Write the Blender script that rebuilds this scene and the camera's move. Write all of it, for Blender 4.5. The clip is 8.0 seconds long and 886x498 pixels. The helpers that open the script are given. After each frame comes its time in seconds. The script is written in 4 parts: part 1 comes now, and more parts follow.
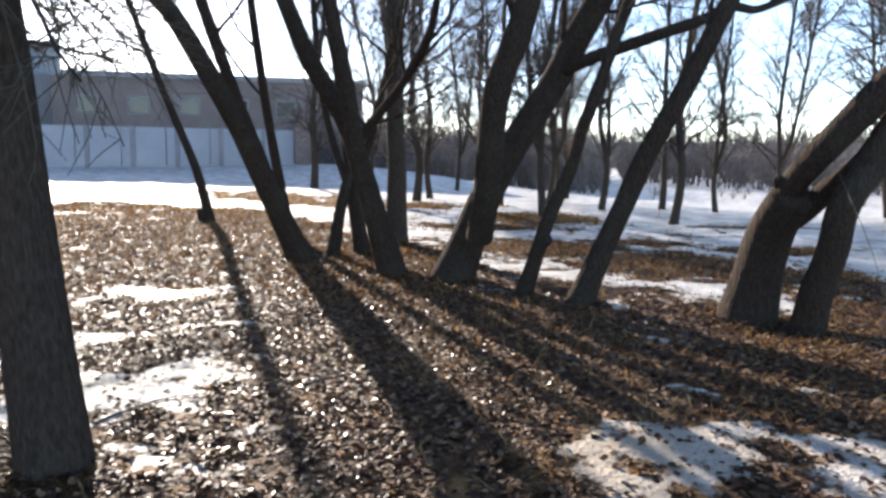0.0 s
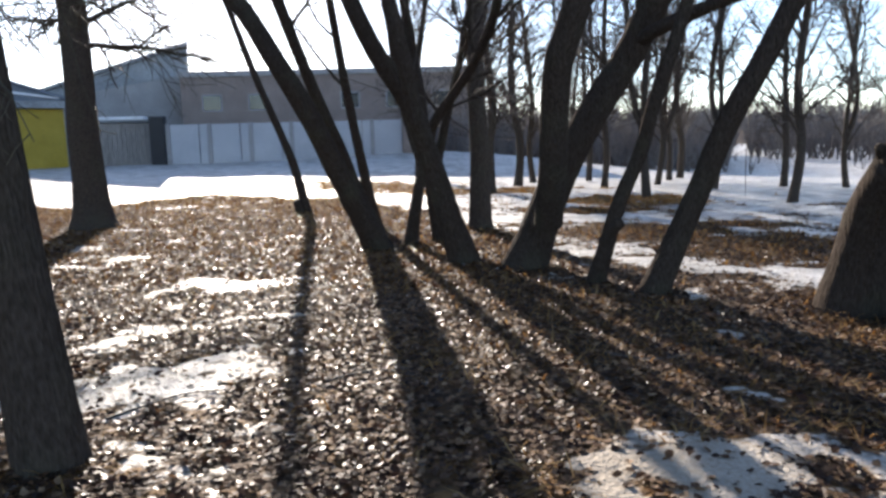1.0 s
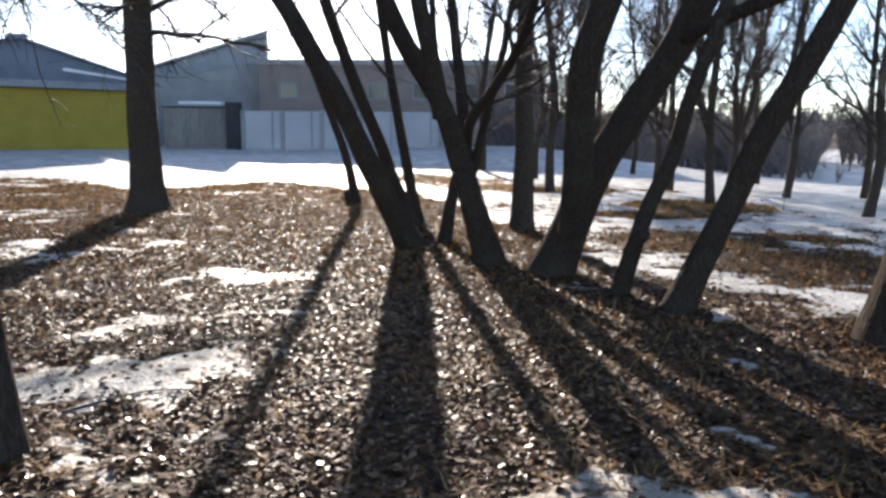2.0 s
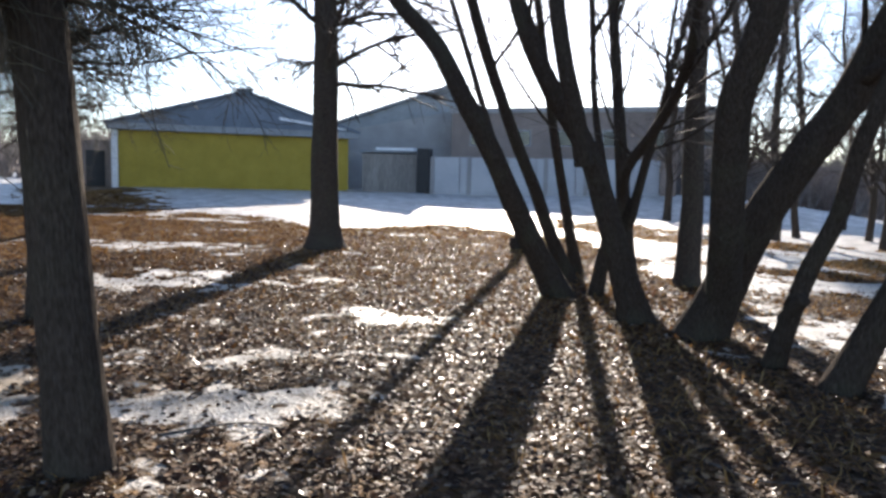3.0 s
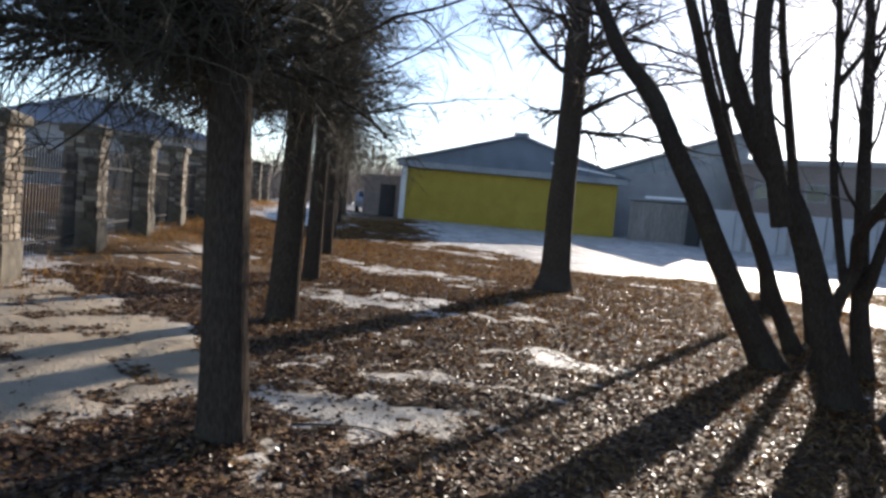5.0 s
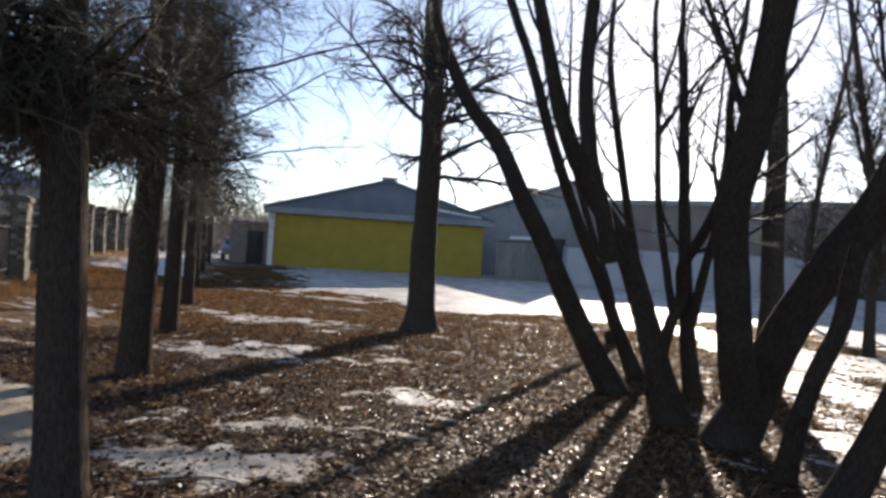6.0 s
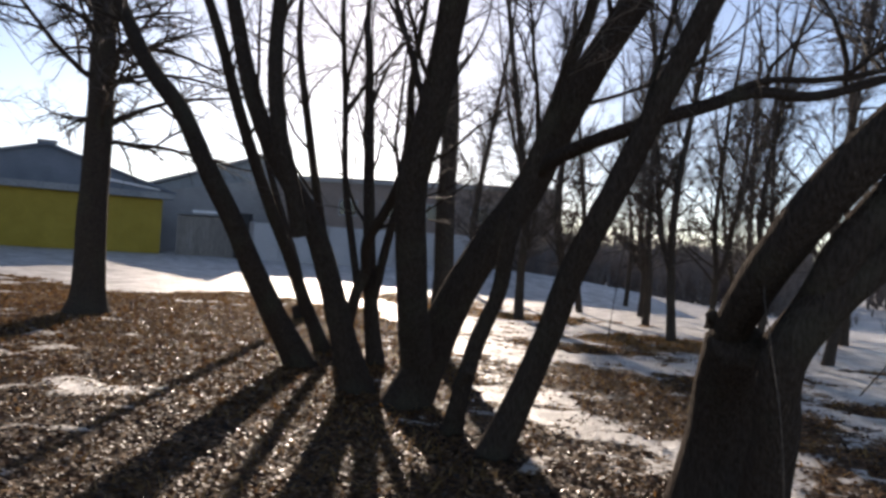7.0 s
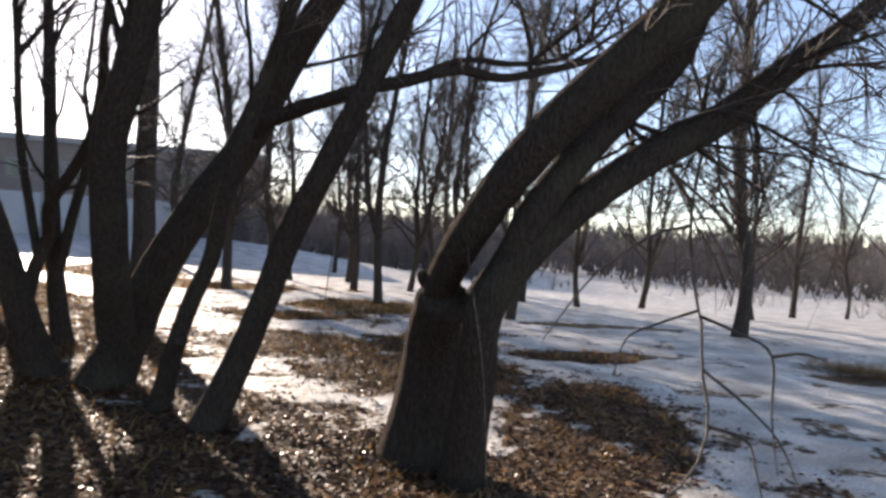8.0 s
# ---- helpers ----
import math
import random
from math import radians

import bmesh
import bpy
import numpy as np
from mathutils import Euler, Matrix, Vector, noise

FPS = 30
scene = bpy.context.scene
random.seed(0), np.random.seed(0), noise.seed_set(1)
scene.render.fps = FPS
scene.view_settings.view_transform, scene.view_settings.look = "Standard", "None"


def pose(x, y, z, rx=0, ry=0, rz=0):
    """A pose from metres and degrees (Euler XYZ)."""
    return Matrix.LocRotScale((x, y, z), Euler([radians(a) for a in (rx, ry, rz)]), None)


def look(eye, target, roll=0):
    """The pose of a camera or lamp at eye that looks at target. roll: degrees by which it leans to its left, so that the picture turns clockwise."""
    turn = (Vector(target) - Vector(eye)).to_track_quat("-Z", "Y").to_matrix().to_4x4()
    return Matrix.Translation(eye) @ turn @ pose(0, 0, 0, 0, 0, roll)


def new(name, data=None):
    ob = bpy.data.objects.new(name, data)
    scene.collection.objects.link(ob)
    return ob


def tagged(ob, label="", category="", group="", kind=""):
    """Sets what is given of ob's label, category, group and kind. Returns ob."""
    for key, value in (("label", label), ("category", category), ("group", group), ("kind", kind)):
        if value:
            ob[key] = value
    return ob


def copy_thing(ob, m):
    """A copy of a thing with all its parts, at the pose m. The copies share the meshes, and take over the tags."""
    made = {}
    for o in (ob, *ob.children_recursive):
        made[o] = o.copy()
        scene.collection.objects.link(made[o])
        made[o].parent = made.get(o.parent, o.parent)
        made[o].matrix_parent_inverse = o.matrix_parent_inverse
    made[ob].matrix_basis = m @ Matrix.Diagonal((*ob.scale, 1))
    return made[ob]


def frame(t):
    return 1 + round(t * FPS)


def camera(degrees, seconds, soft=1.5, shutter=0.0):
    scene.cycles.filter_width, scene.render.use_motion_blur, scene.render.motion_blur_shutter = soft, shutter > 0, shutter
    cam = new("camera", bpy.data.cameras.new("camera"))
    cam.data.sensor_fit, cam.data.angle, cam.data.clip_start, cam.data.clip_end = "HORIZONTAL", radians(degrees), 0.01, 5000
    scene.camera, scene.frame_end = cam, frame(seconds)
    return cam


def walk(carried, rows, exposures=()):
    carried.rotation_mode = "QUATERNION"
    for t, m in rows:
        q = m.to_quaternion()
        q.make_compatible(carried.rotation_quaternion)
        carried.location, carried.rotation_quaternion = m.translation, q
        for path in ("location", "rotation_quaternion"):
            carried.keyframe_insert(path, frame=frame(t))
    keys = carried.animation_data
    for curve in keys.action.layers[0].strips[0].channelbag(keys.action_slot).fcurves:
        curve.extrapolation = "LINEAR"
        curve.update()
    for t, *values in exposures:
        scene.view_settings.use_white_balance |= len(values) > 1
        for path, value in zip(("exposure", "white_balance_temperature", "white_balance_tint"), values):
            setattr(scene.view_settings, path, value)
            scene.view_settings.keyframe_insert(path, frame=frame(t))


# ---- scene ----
cam = camera(63.7, 8.0, soft=2.9, shutter=0.12)
PATH = [
    (0, (0.065, -0.117, 1.555), (0.043, 1.867, 1.3), 0.9),
    (0.5, (0.364, 0.07, 1.518), (0.251, 2.048, 1.243), -1.5),
    (1, (0.673, 0.272, 1.536), (0.315, 2.217, 1.242), -1.5),
    (1.2, (0.787, 0.352, 1.548), (0.403, 2.292, 1.247), -1.2),
    (2.3, (1.359, 0.796, 1.608), (0.658, 2.644, 1.302), 0.5),
    (2.5, (1.457, 0.889, 1.612), (0.642, 2.692, 1.321), 0.2),
    (3, (1.698, 1.097, 1.611), (0.647, 2.788, 1.416), 1.5),
    (3.5, (1.935, 1.263, 1.624), (0.65, 2.784, 1.44), 1.1),
    (4, (2.15, 1.388, 1.61), (0.71, 2.763, 1.426), 2.7),
    (4.2, (2.251, 1.434, 1.614), (0.749, 2.741, 1.421), 5.2),
    (5.3, (2.855, 1.614, 1.717), (1.221, 2.762, 1.609), 4.9),
    (5.5, (2.927, 1.617, 1.729), (1.325, 2.813, 1.66), 4.5),
    (6, (3.038, 1.593, 1.708), (1.636, 3.018, 1.737), 3.7),
    (6.5, (3.067, 1.617, 1.723), (1.993, 3.303, 1.78), 3.6),
    (7, (3.03, 1.575, 1.689), (2.355, 3.458, 1.707), 3.7),
    (7.5, (3.016, 1.469, 1.624), (2.767, 3.453, 1.591), 2.9),
    (8, (2.951, 1.573, 1.646), (3.076, 3.569, 1.627), 3.5),
]
EXPOSURES = [(0.0, 1.85, 6750, 14), (1.0, 1.6, 6750, 14), (3.0, 1.55, 6750, 14), (4.0, 1.05, 6800, 14), (5.5, 1.2, 6950, 14), (6.5, 0.7, 7250, 18), (7.5, 0.85, 7400, 19), (8.0, 1.3, 7400, 19)]
walk(cam, [(t, look(eye, target, roll)) for t, eye, target, roll in PATH], EXPOSURES)

# ---- world and light ----
SUN_AZ, SUN_EL = 26.6, 18.0   # degrees left of +y, degrees up
sun_way = Vector((-math.sin(radians(SUN_AZ)) * math.cos(radians(SUN_EL)), math.cos(radians(SUN_AZ)) * math.cos(radians(SUN_EL)), math.sin(radians(SUN_EL))))
world = bpy.data.worlds.new("sky")
scene.world = world
world.use_nodes = True
wn = world.node_tree.nodes
sky = wn.new("ShaderNodeTexSky")
sky.sky_type = "NISHITA"
sky.sun_disc = False
sky.sun_elevation = radians(SUN_EL)
sky.sun_rotation = radians(-SUN_AZ)
sky.air_density, sky.dust_density, sky.ozone_density = 0.85, 0.45, 1.4
sky.altitude = 1200
wn["Background"].inputs["Strength"].default_value = 0.115
world.node_tree.links.new(sky.outputs[0], wn["Background"].inputs["Color"])
sun_data = bpy.data.lights.new("sun", "SUN")
sun_data.energy, sun_data.angle, sun_data.color = 4.5, radians(0.6), (1.0, 0.93, 0.82)
sun = new("sun", sun_data)
sun.matrix_world = look((0, 0, 30), Vector((0, 0, 30)) - sun_way)

# ---- materials ----


def material(name, rough=0.8, metal=0.0, spec=0.5):
    m = bpy.data.materials.new(name)
    m.use_nodes = True
    b = m.node_tree.nodes["Principled BSDF"]
    b.inputs["Roughness"].default_value = rough
    b.inputs["Metallic"].default_value = metal
    b.inputs["Specular IOR Level"].default_value = spec
    return m, m.node_tree.nodes, m.node_tree.links, b


def texture(n, l, kind, scale, detail=4.0, coords="Object", stretch=(1, 1, 1)):
    tc = n.new("ShaderNodeTexCoord")
    mp = n.new("ShaderNodeMapping")
    mp.inputs["Scale"].default_value = stretch
    l.new(tc.outputs[coords], mp.inputs["Vector"])
    t = n.new(kind)
    t.inputs["Scale"].default_value = scale
    if "Detail" in t.inputs:
        t.inputs["Detail"].default_value = detail
    l.new(mp.outputs[0], t.inputs["Vector"])
    return t


def ramp(n, l, source, stops):
    r = n.new("ShaderNodeValToRGB")
    while len(r.color_ramp.elements) < len(stops):
        r.color_ramp.elements.new(0.5)
    for e, (p, c) in zip(r.color_ramp.elements, stops):
        e.position, e.color = p, (*c, 1)
    l.new(source, r.inputs[0])
    return r


def mixed(n, l, factor, a, b, mode="MIX"):
    m = n.new("ShaderNodeMix")
    m.data_type, m.blend_type = "RGBA", mode
    for sock, v in ((m.inputs[0], factor), (m.inputs[6], a), (m.inputs[7], b)):
        if isinstance(v, (int, float)):
            sock.default_value = v
        elif isinstance(v, tuple):
            sock.default_value = (*v, 1)
        else:
            l.new(v, sock)
    return m.outputs[2]


def bumped(n, l, b, source, strength, distance):
    k = n.new("ShaderNodeBump")
    k.inputs["Strength"].default_value, k.inputs["Distance"].default_value = strength, distance
    l.new(source, k.inputs["Height"])
    l.new(k.outputs[0], b.inputs["Normal"])


def surface(name, dark, light, scale=3.0, rough=0.8, fine=40.0, bump=0.3, depth=0.01, stretch=(1, 1, 1), metal=0.0, spec=0.4):
    """Two tones mixed at two scales, with a fine relief."""
    m, n, l, b = material(name, rough, metal, spec)
    big = texture(n, l, "ShaderNodeTexNoise", scale, 5, stretch=stretch)
    small = texture(n, l, "ShaderNodeTexNoise", fine, 6, stretch=stretch)
    r = ramp(n, l, big.outputs["Fac"], [(0.3, dark), (0.7, light)])
    tone = ramp(n, l, small.outputs["Fac"], [(0.25, (0.55, 0.55, 0.55)), (0.75, (1.3, 1.3, 1.3))])
    l.new(mixed(n, l, 1.0, r.outputs[0], tone.outputs[0], "MULTIPLY"), b.inputs["Base Color"])
    bumped(n, l, b, small.outputs["Fac"], bump, depth)
    return m


def rubble_material():
    """Stones of differing tone."""
    m, n, l, b = material("rubble stone piece", 0.9, 0.0, 0.3)
    info = n.new("ShaderNodeObjectInfo")
    r = ramp(n, l, info.outputs["Random"], [(0.0, (0.08, 0.064, 0.052)), (0.4, (0.16, 0.132, 0.104)), (0.75, (0.27, 0.225, 0.175)), (1.0, (0.4, 0.36, 0.3))])
    t = texture(n, l, "ShaderNodeTexNoise", 40, 6)
    tone = ramp(n, l, t.outputs["Fac"], [(0.3, (0.6, 0.6, 0.6)), (0.7, (1.25, 1.25, 1.25))])
    l.new(mixed(n, l, 1.0, r.outputs[0], tone.outputs[0], "MULTIPLY"), b.inputs["Base Color"])
    bumped(n, l, b, t.outputs["Fac"], 0.7, 0.02)
    return m


def bark(name, dark, light, moss=0.0):
    m, n, l, b = material(name, 0.97, 0.0, 0.03)
    ridges = texture(n, l, "ShaderNodeTexVoronoi", 26, stretch=(1, 1, 0.16))
    grain = texture(n, l, "ShaderNodeTexNoise", 60, 8, stretch=(1, 1, 0.3))
    patch = texture(n, l, "ShaderNodeTexNoise", 2.2, 4)
    r = ramp(n, l, ridges.outputs["Distance"], [(0.05, light), (0.6, dark)])
    tone = ramp(n, l, grain.outputs["Fac"], [(0.3, (0.6, 0.58, 0.55)), (0.7, (1.35, 1.32, 1.3))])
    c = mixed(n, l, 1.0, r.outputs[0], tone.outputs[0], "MULTIPLY")
    spots = ramp(n, l, patch.outputs["Fac"], [(0.5, (0, 0, 0)), (0.72, (moss, moss, moss))])
    l.new(mixed(n, l, spots.outputs[0], c, (0.11, 0.13, 0.08)), b.inputs["Base Color"])
    add = n.new("ShaderNodeMath")
    add.operation = "SUBTRACT"
    l.new(grain.outputs["Fac"], add.inputs[0])
    l.new(ridges.outputs["Distance"], add.inputs[1])
    bumped(n, l, b, add.outputs[0], 0.9, 0.02)
    return m


BARK = bark("willow bark", (0.05, 0.04, 0.034), (0.155, 0.128, 0.11), 0.15)
BARK_DARK = bark("larch bark", (0.055, 0.044, 0.037), (0.15, 0.123, 0.103), 0.1)
BARK_GREY = bark("linden bark", (0.07, 0.058, 0.05), (0.2, 0.172, 0.15), 0.15)
TWIG = surface("twig bark", (0.05, 0.04, 0.034), (0.11, 0.088, 0.074), 4, 0.75, 60, 0.1)
TWIG_PALE = surface("pale twig bark", (0.09, 0.07, 0.058), (0.17, 0.14, 0.12), 4, 0.75, 60, 0.1)
LARCH_TWIG = surface("larch twigs", (0.04, 0.036, 0.026), (0.09, 0.078, 0.055), 3, 0.8, 60, 0.1)
# far twigs paler than near ones: distance haze is put into their colour
FAR_TWIG_HAZY = surface("far thicket twigs paled for haze", (0.13, 0.11, 0.103), (0.24, 0.21, 0.197), 0.2, 0.9, 5, 0.0)
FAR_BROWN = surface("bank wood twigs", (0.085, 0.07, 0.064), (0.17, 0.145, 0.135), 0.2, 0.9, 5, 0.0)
YELLOW = surface("yellow painted planks", (0.33, 0.235, 0.02), (0.4, 0.29, 0.035), 1.2, 0.6, 30, 0.1)
ROOF_BLUE = surface("blue-grey sheet roof", (0.10, 0.13, 0.17), (0.16, 0.19, 0.24), 0.8, 0.5, 20, 0.1, metal=0.1)
ROOF_GREY = surface("grey sheet roof", (0.2, 0.22, 0.24), (0.3, 0.32, 0.34), 0.6, 0.5, 15, 0.1)
WALL_GREY = surface("grey concrete", (0.28, 0.27, 0.27), (0.38, 0.37, 0.37), 0.7, 0.9, 25, 0.25)
WALL_PALE = surface("pale concrete", (0.42, 0.43, 0.46), (0.52, 0.53, 0.55), 0.6, 0.9, 25, 0.2)
WALL_BROWN = surface("brown brick wall", (0.22, 0.17, 0.15), (0.3, 0.24, 0.21), 0.8, 0.9, 18, 0.25)
WOOD_GREY = surface("weathered boards", (0.2, 0.18, 0.17), (0.3, 0.28, 0.26), 2, 0.85, 30, 0.3, stretch=(1, 1, 0.1))
RUBBLE = rubble_material()
STONE_CAP = surface("dark coping", (0.12, 0.11, 0.1), (0.2, 0.19, 0.18), 4, 0.8, 40, 0.4)
PLINTH = surface("dark mossy stone", (0.06, 0.052, 0.042), (0.14, 0.12, 0.09), 5, 0.9, 40, 0.6, 0.02)
MORTAR = surface("mortar", (0.12, 0.11, 0.1), (0.18, 0.165, 0.15), 8, 0.95, 60, 0.4)
IRON = surface("black painted iron", (0.02, 0.02, 0.022), (0.035, 0.035, 0.038), 6, 0.75, 60, 0.1, spec=0.15)
WHITE = surface("white paint", (0.7, 0.7, 0.7), (0.8, 0.8, 0.8), 2, 0.6, 30, 0.05)
DARK = surface("dark opening", (0.02, 0.02, 0.022), (0.03, 0.03, 0.032), 2, 0.6, 30, 0.05)
SNOW = surface("snow cover", (0.72, 0.75, 0.8), (0.84, 0.86, 0.9), 3, 0.5, 50, 0.3, 0.01)
GLASS, gn, gl, gb = material("dark window glass", 0.08, 0.0, 0.6)
gb.inputs["Base Color"].default_value = (0.03, 0.035, 0.04, 1)
CARPAINT, gn, gl, gb = material("silver car paint", 0.3, 0.6, 0.5)
gb.inputs["Base Color"].default_value = (0.4, 0.42, 0.45, 1)
RUBBER = surface("tyre rubber", (0.02, 0.02, 0.02), (0.03, 0.03, 0.03), 10, 0.9, 60, 0.1)


def leaf_material(name, tones, rough, gloss, through_light):
    m, n, l, b = material(name, 0.42, 0.0, gloss)
    g = n.new("ShaderNodeNewGeometry")
    r = ramp(n, l, g.outputs["Random Per Island"], tones)
    t = texture(n, l, "ShaderNodeTexNoise", 70, 3)
    tone = ramp(n, l, t.outputs["Fac"], [(0.3, (0.7, 0.7, 0.7)), (0.7, (1.2, 1.2, 1.2))])
    l.new(mixed(n, l, 1.0, r.outputs[0], tone.outputs[0], "MULTIPLY"), b.inputs["Base Color"])
    mm = n.new("ShaderNodeMapRange")
    mm.inputs[3].default_value, mm.inputs[4].default_value = rough, rough + 0.4
    l.new(g.outputs["Random Per Island"], mm.inputs[0])
    l.new(mm.outputs[0], b.inputs["Roughness"])
    thin = n.new("ShaderNodeBsdfTranslucent")
    l.new(mixed(n, l, 1.0, r.outputs[0], (1.3, 1.0, 0.7), "MULTIPLY"), thin.inputs["Color"])
    mx = n.new("ShaderNodeMixShader")
    mx.inputs[0].default_value = through_light
    l.new(b.outputs[0], mx.inputs[1])
    l.new(thin.outputs[0], mx.inputs[2])
    l.new(mx.outputs[0], n["Material Output"].inputs["Surface"])
    return m


LEAF = leaf_material("dead leaves", [(0.0, (0.018, 0.01, 0.008)), (0.4, (0.057, 0.03, 0.018)), (0.75, (0.13, 0.07, 0.038)), (1.0, (0.27, 0.18, 0.11))], 0.34, 0.12, 0.1)
STRAW = leaf_material("dry straw", [(0.0, (0.13, 0.073, 0.028)), (0.5, (0.25, 0.155, 0.065)), (1.0, (0.38, 0.265, 0.13))], 0.6, 0.04, 0.35)
LEAF_DRY = leaf_material("dry far leaves", [(0.0, (0.04, 0.02, 0.011)), (0.4, (0.11, 0.056, 0.026)), (0.75, (0.2, 0.112, 0.052)), (1.0, (0.3, 0.2, 0.105))], 0.5, 0.05, 0.2)


def ground_material():
    """Leaf soil and thawing snow, shared out by the snow cover of the ground."""
    m, n, l, b = material("thawing ground", 0.85, 0.0, 0.25)
    at = n.new("ShaderNodeAttribute")
    at.attribute_name = "cover"
    ice = n.new("ShaderNodeAttribute")
    ice.attribute_name = "ice"
    edge = texture(n, l, "ShaderNodeTexNoise", 9, 7)
    sub = n.new("ShaderNodeMath")
    sub.operation = "MULTIPLY_ADD"
    l.new(edge.outputs["Fac"], sub.inputs[0])
    sub.inputs[1].default_value = 0.9
    l.new(at.outputs["Fac"], sub.inputs[2])
    step = n.new("ShaderNodeMapRange")
    step.inputs[1].default_value, step.inputs[2].default_value = 0.88, 1.02
    l.new(sub.outputs[0], step.inputs[0])
    # soil with old grass and broken leaves
    v = texture(n, l, "ShaderNodeTexVoronoi", 28)
    v2 = texture(n, l, "ShaderNodeTexNoise", 1.3, 6)
    v3 = texture(n, l, "ShaderNodeTexNoise", 45, 6)
    soil = ramp(n, l, v.outputs["Color"], [(0.1, (0.018, 0.011, 0.008)), (0.5, (0.052, 0.031, 0.018)), (0.9, (0.11, 0.068, 0.035))])
    wash = ramp(n, l, v2.outputs["Fac"], [(0.35, (0.8, 0.75, 0.75)), (0.65, (1.15, 1.15, 1.0))])
    soil_b = mixed(n, l, 1.0, soil.outputs[0], wash.outputs[0], "MULTIPLY")
    clump = texture(n, l, "ShaderNodeTexNoise", 4.5, 8)
    tuft = ramp(n, l, clump.outputs["Fac"], [(0.34, (0.35, 0.32, 0.32)), (0.5, (0.9, 0.85, 0.8)), (0.66, (1.9, 1.65, 1.15))])
    soil_c = mixed(n, l, 1.0, soil_b, tuft.outputs[0], "MULTIPLY")
    # snow, greyer where it has thawed to ice
    s1 = texture(n, l, "ShaderNodeTexNoise", 1.7, 6)
    snow_c = ramp(n, l, s1.outputs["Fac"], [(0.3, (0.33, 0.315, 0.29)), (0.5, (0.53, 0.51, 0.48)), (0.68, (0.74, 0.72, 0.69))])
    dirt = ramp(n, l, v3.outputs["Fac"], [(0.36, (0.42, 0.37, 0.32)), (0.56, (1, 1, 1))])
    snow_d = mixed(n, l, 0.7, snow_c.outputs[0], mixed(n, l, 1.0, snow_c.outputs[0], dirt.outputs[0], "MULTIPLY"))
    ice_c = mixed(n, l, ice.outputs["Fac"], snow_d, (0.31, 0.25, 0.18))
    l.new(mixed(n, l, step.outputs[0], soil_c, ice_c), b.inputs["Base Color"])
    rg = n.new("ShaderNodeMapRange")
    rg.inputs[3].default_value, rg.inputs[4].default_value = 0.75, 0.5
    l.new(step.outputs[0], rg.inputs[0])
    rr = n.new("ShaderNodeMath")
    rr.operation = "MULTIPLY_ADD"
    l.new(ice.outputs["Fac"], rr.inputs[0])
    rr.inputs[1].default_value = 0.3
    l.new(rg.outputs[0], rr.inputs[2])
    l.new(rr.outputs[0], b.inputs["Roughness"])
    hh = n.new("ShaderNodeMath")
    hh.operation = "ADD"
    l.new(v3.outputs["Fac"], hh.inputs[0])
    l.new(v.outputs["Distance"], hh.inputs[1])
    h2 = n.new("ShaderNodeMath")
    h2.operation = "MULTIPLY_ADD"
    l.new(clump.outputs["Fac"], h2.inputs[0])
    h2.inputs[1].default_value = 4.0
    l.new(hh.outputs[0], h2.inputs[2])
    bumped(n, l, b, h2.outputs[0], 0.6, 0.02)
    return m


GROUND = ground_material()

# ---- shapes ----
rng = np.random.default_rng(7)


def tag_part(ob, label=""):
    if label:
        ob["label"] = label
    return ob


def thing(name, label, category, group="", kind="", at=(0, 0, 0)):
    ob = new(name)
    ob.location = at
    return tagged(ob, label, category, group, kind)


def quads(name, verts, faces, mat, smooth=True):
    """A mesh from a vertex array and an array of four-cornered faces."""
    me = bpy.data.meshes.new(name)
    nv, nf = len(verts), len(faces)
    me.vertices.add(nv)
    me.vertices.foreach_set("co", np.ascontiguousarray(verts, dtype=np.float32).ravel())
    me.loops.add(nf * 4)
    me.loops.foreach_set("vertex_index", np.ascontiguousarray(faces, dtype=np.int32).ravel())
    me.polygons.add(nf)
    me.polygons.foreach_set("loop_start", np.arange(0, nf * 4, 4, dtype=np.int32))
    me.polygons.foreach_set("use_smooth", np.full(nf, smooth))
    me.update(calc_edges=True)
    me.materials.append(mat)
    return me


def child(name, me, parent, label="", m=None):
    ob = new(name, me)
    ob.parent = parent
    if m is not None:
        ob.matrix_basis = m
    return tag_part(ob, label)


def part(name, bm, mat, parent, label=""):
    me = bpy.data.meshes.new(name)
    bm.to_mesh(me)
    bm.free()
    me.materials.append(mat)
    return child(name, me, parent, label)


def box_bm(size, at=(0, 0, 0), bevel=0.0, turn=None, bm=None):
    bm = bm or bmesh.new()
    r = bmesh.ops.create_cube(bm, size=1.0)
    vs = r["verts"]
    m = Matrix.Translation(at) @ (turn.to_4x4() if turn is not None else Matrix.Identity(4)) @ Matrix.Diagonal((*size, 1))
    bmesh.ops.transform(bm, matrix=m, verts=vs)
    if bevel:
        es = list({e for v in vs for e in v.link_edges})
        bmesh.ops.bevel(bm, geom=es, offset=bevel, segments=2, affect="EDGES")
    return bm


def prism(corners, depth_vec, bm=None):
    """A solid from a flat outline pushed along depth_vec."""
    bm = bm or bmesh.new()
    d = Vector(depth_vec)
    a = [bm.verts.new(c) for c in corners]
    c2 = [bm.verts.new(Vector(c) + d) for c in corners]
    k = len(a)
    bm.faces.new(a)
    bm.faces.new(c2[::-1])
    for i in range(k):
        bm.faces.new((a[i], c2[i], c2[(i + 1) % k], a[(i + 1) % k]))
    bmesh.ops.recalc_face_normals(bm, faces=bm.faces)
    return bm


def unit(v):
    return v / np.maximum(np.linalg.norm(v, axis=-1, keepdims=True), 1e-9)


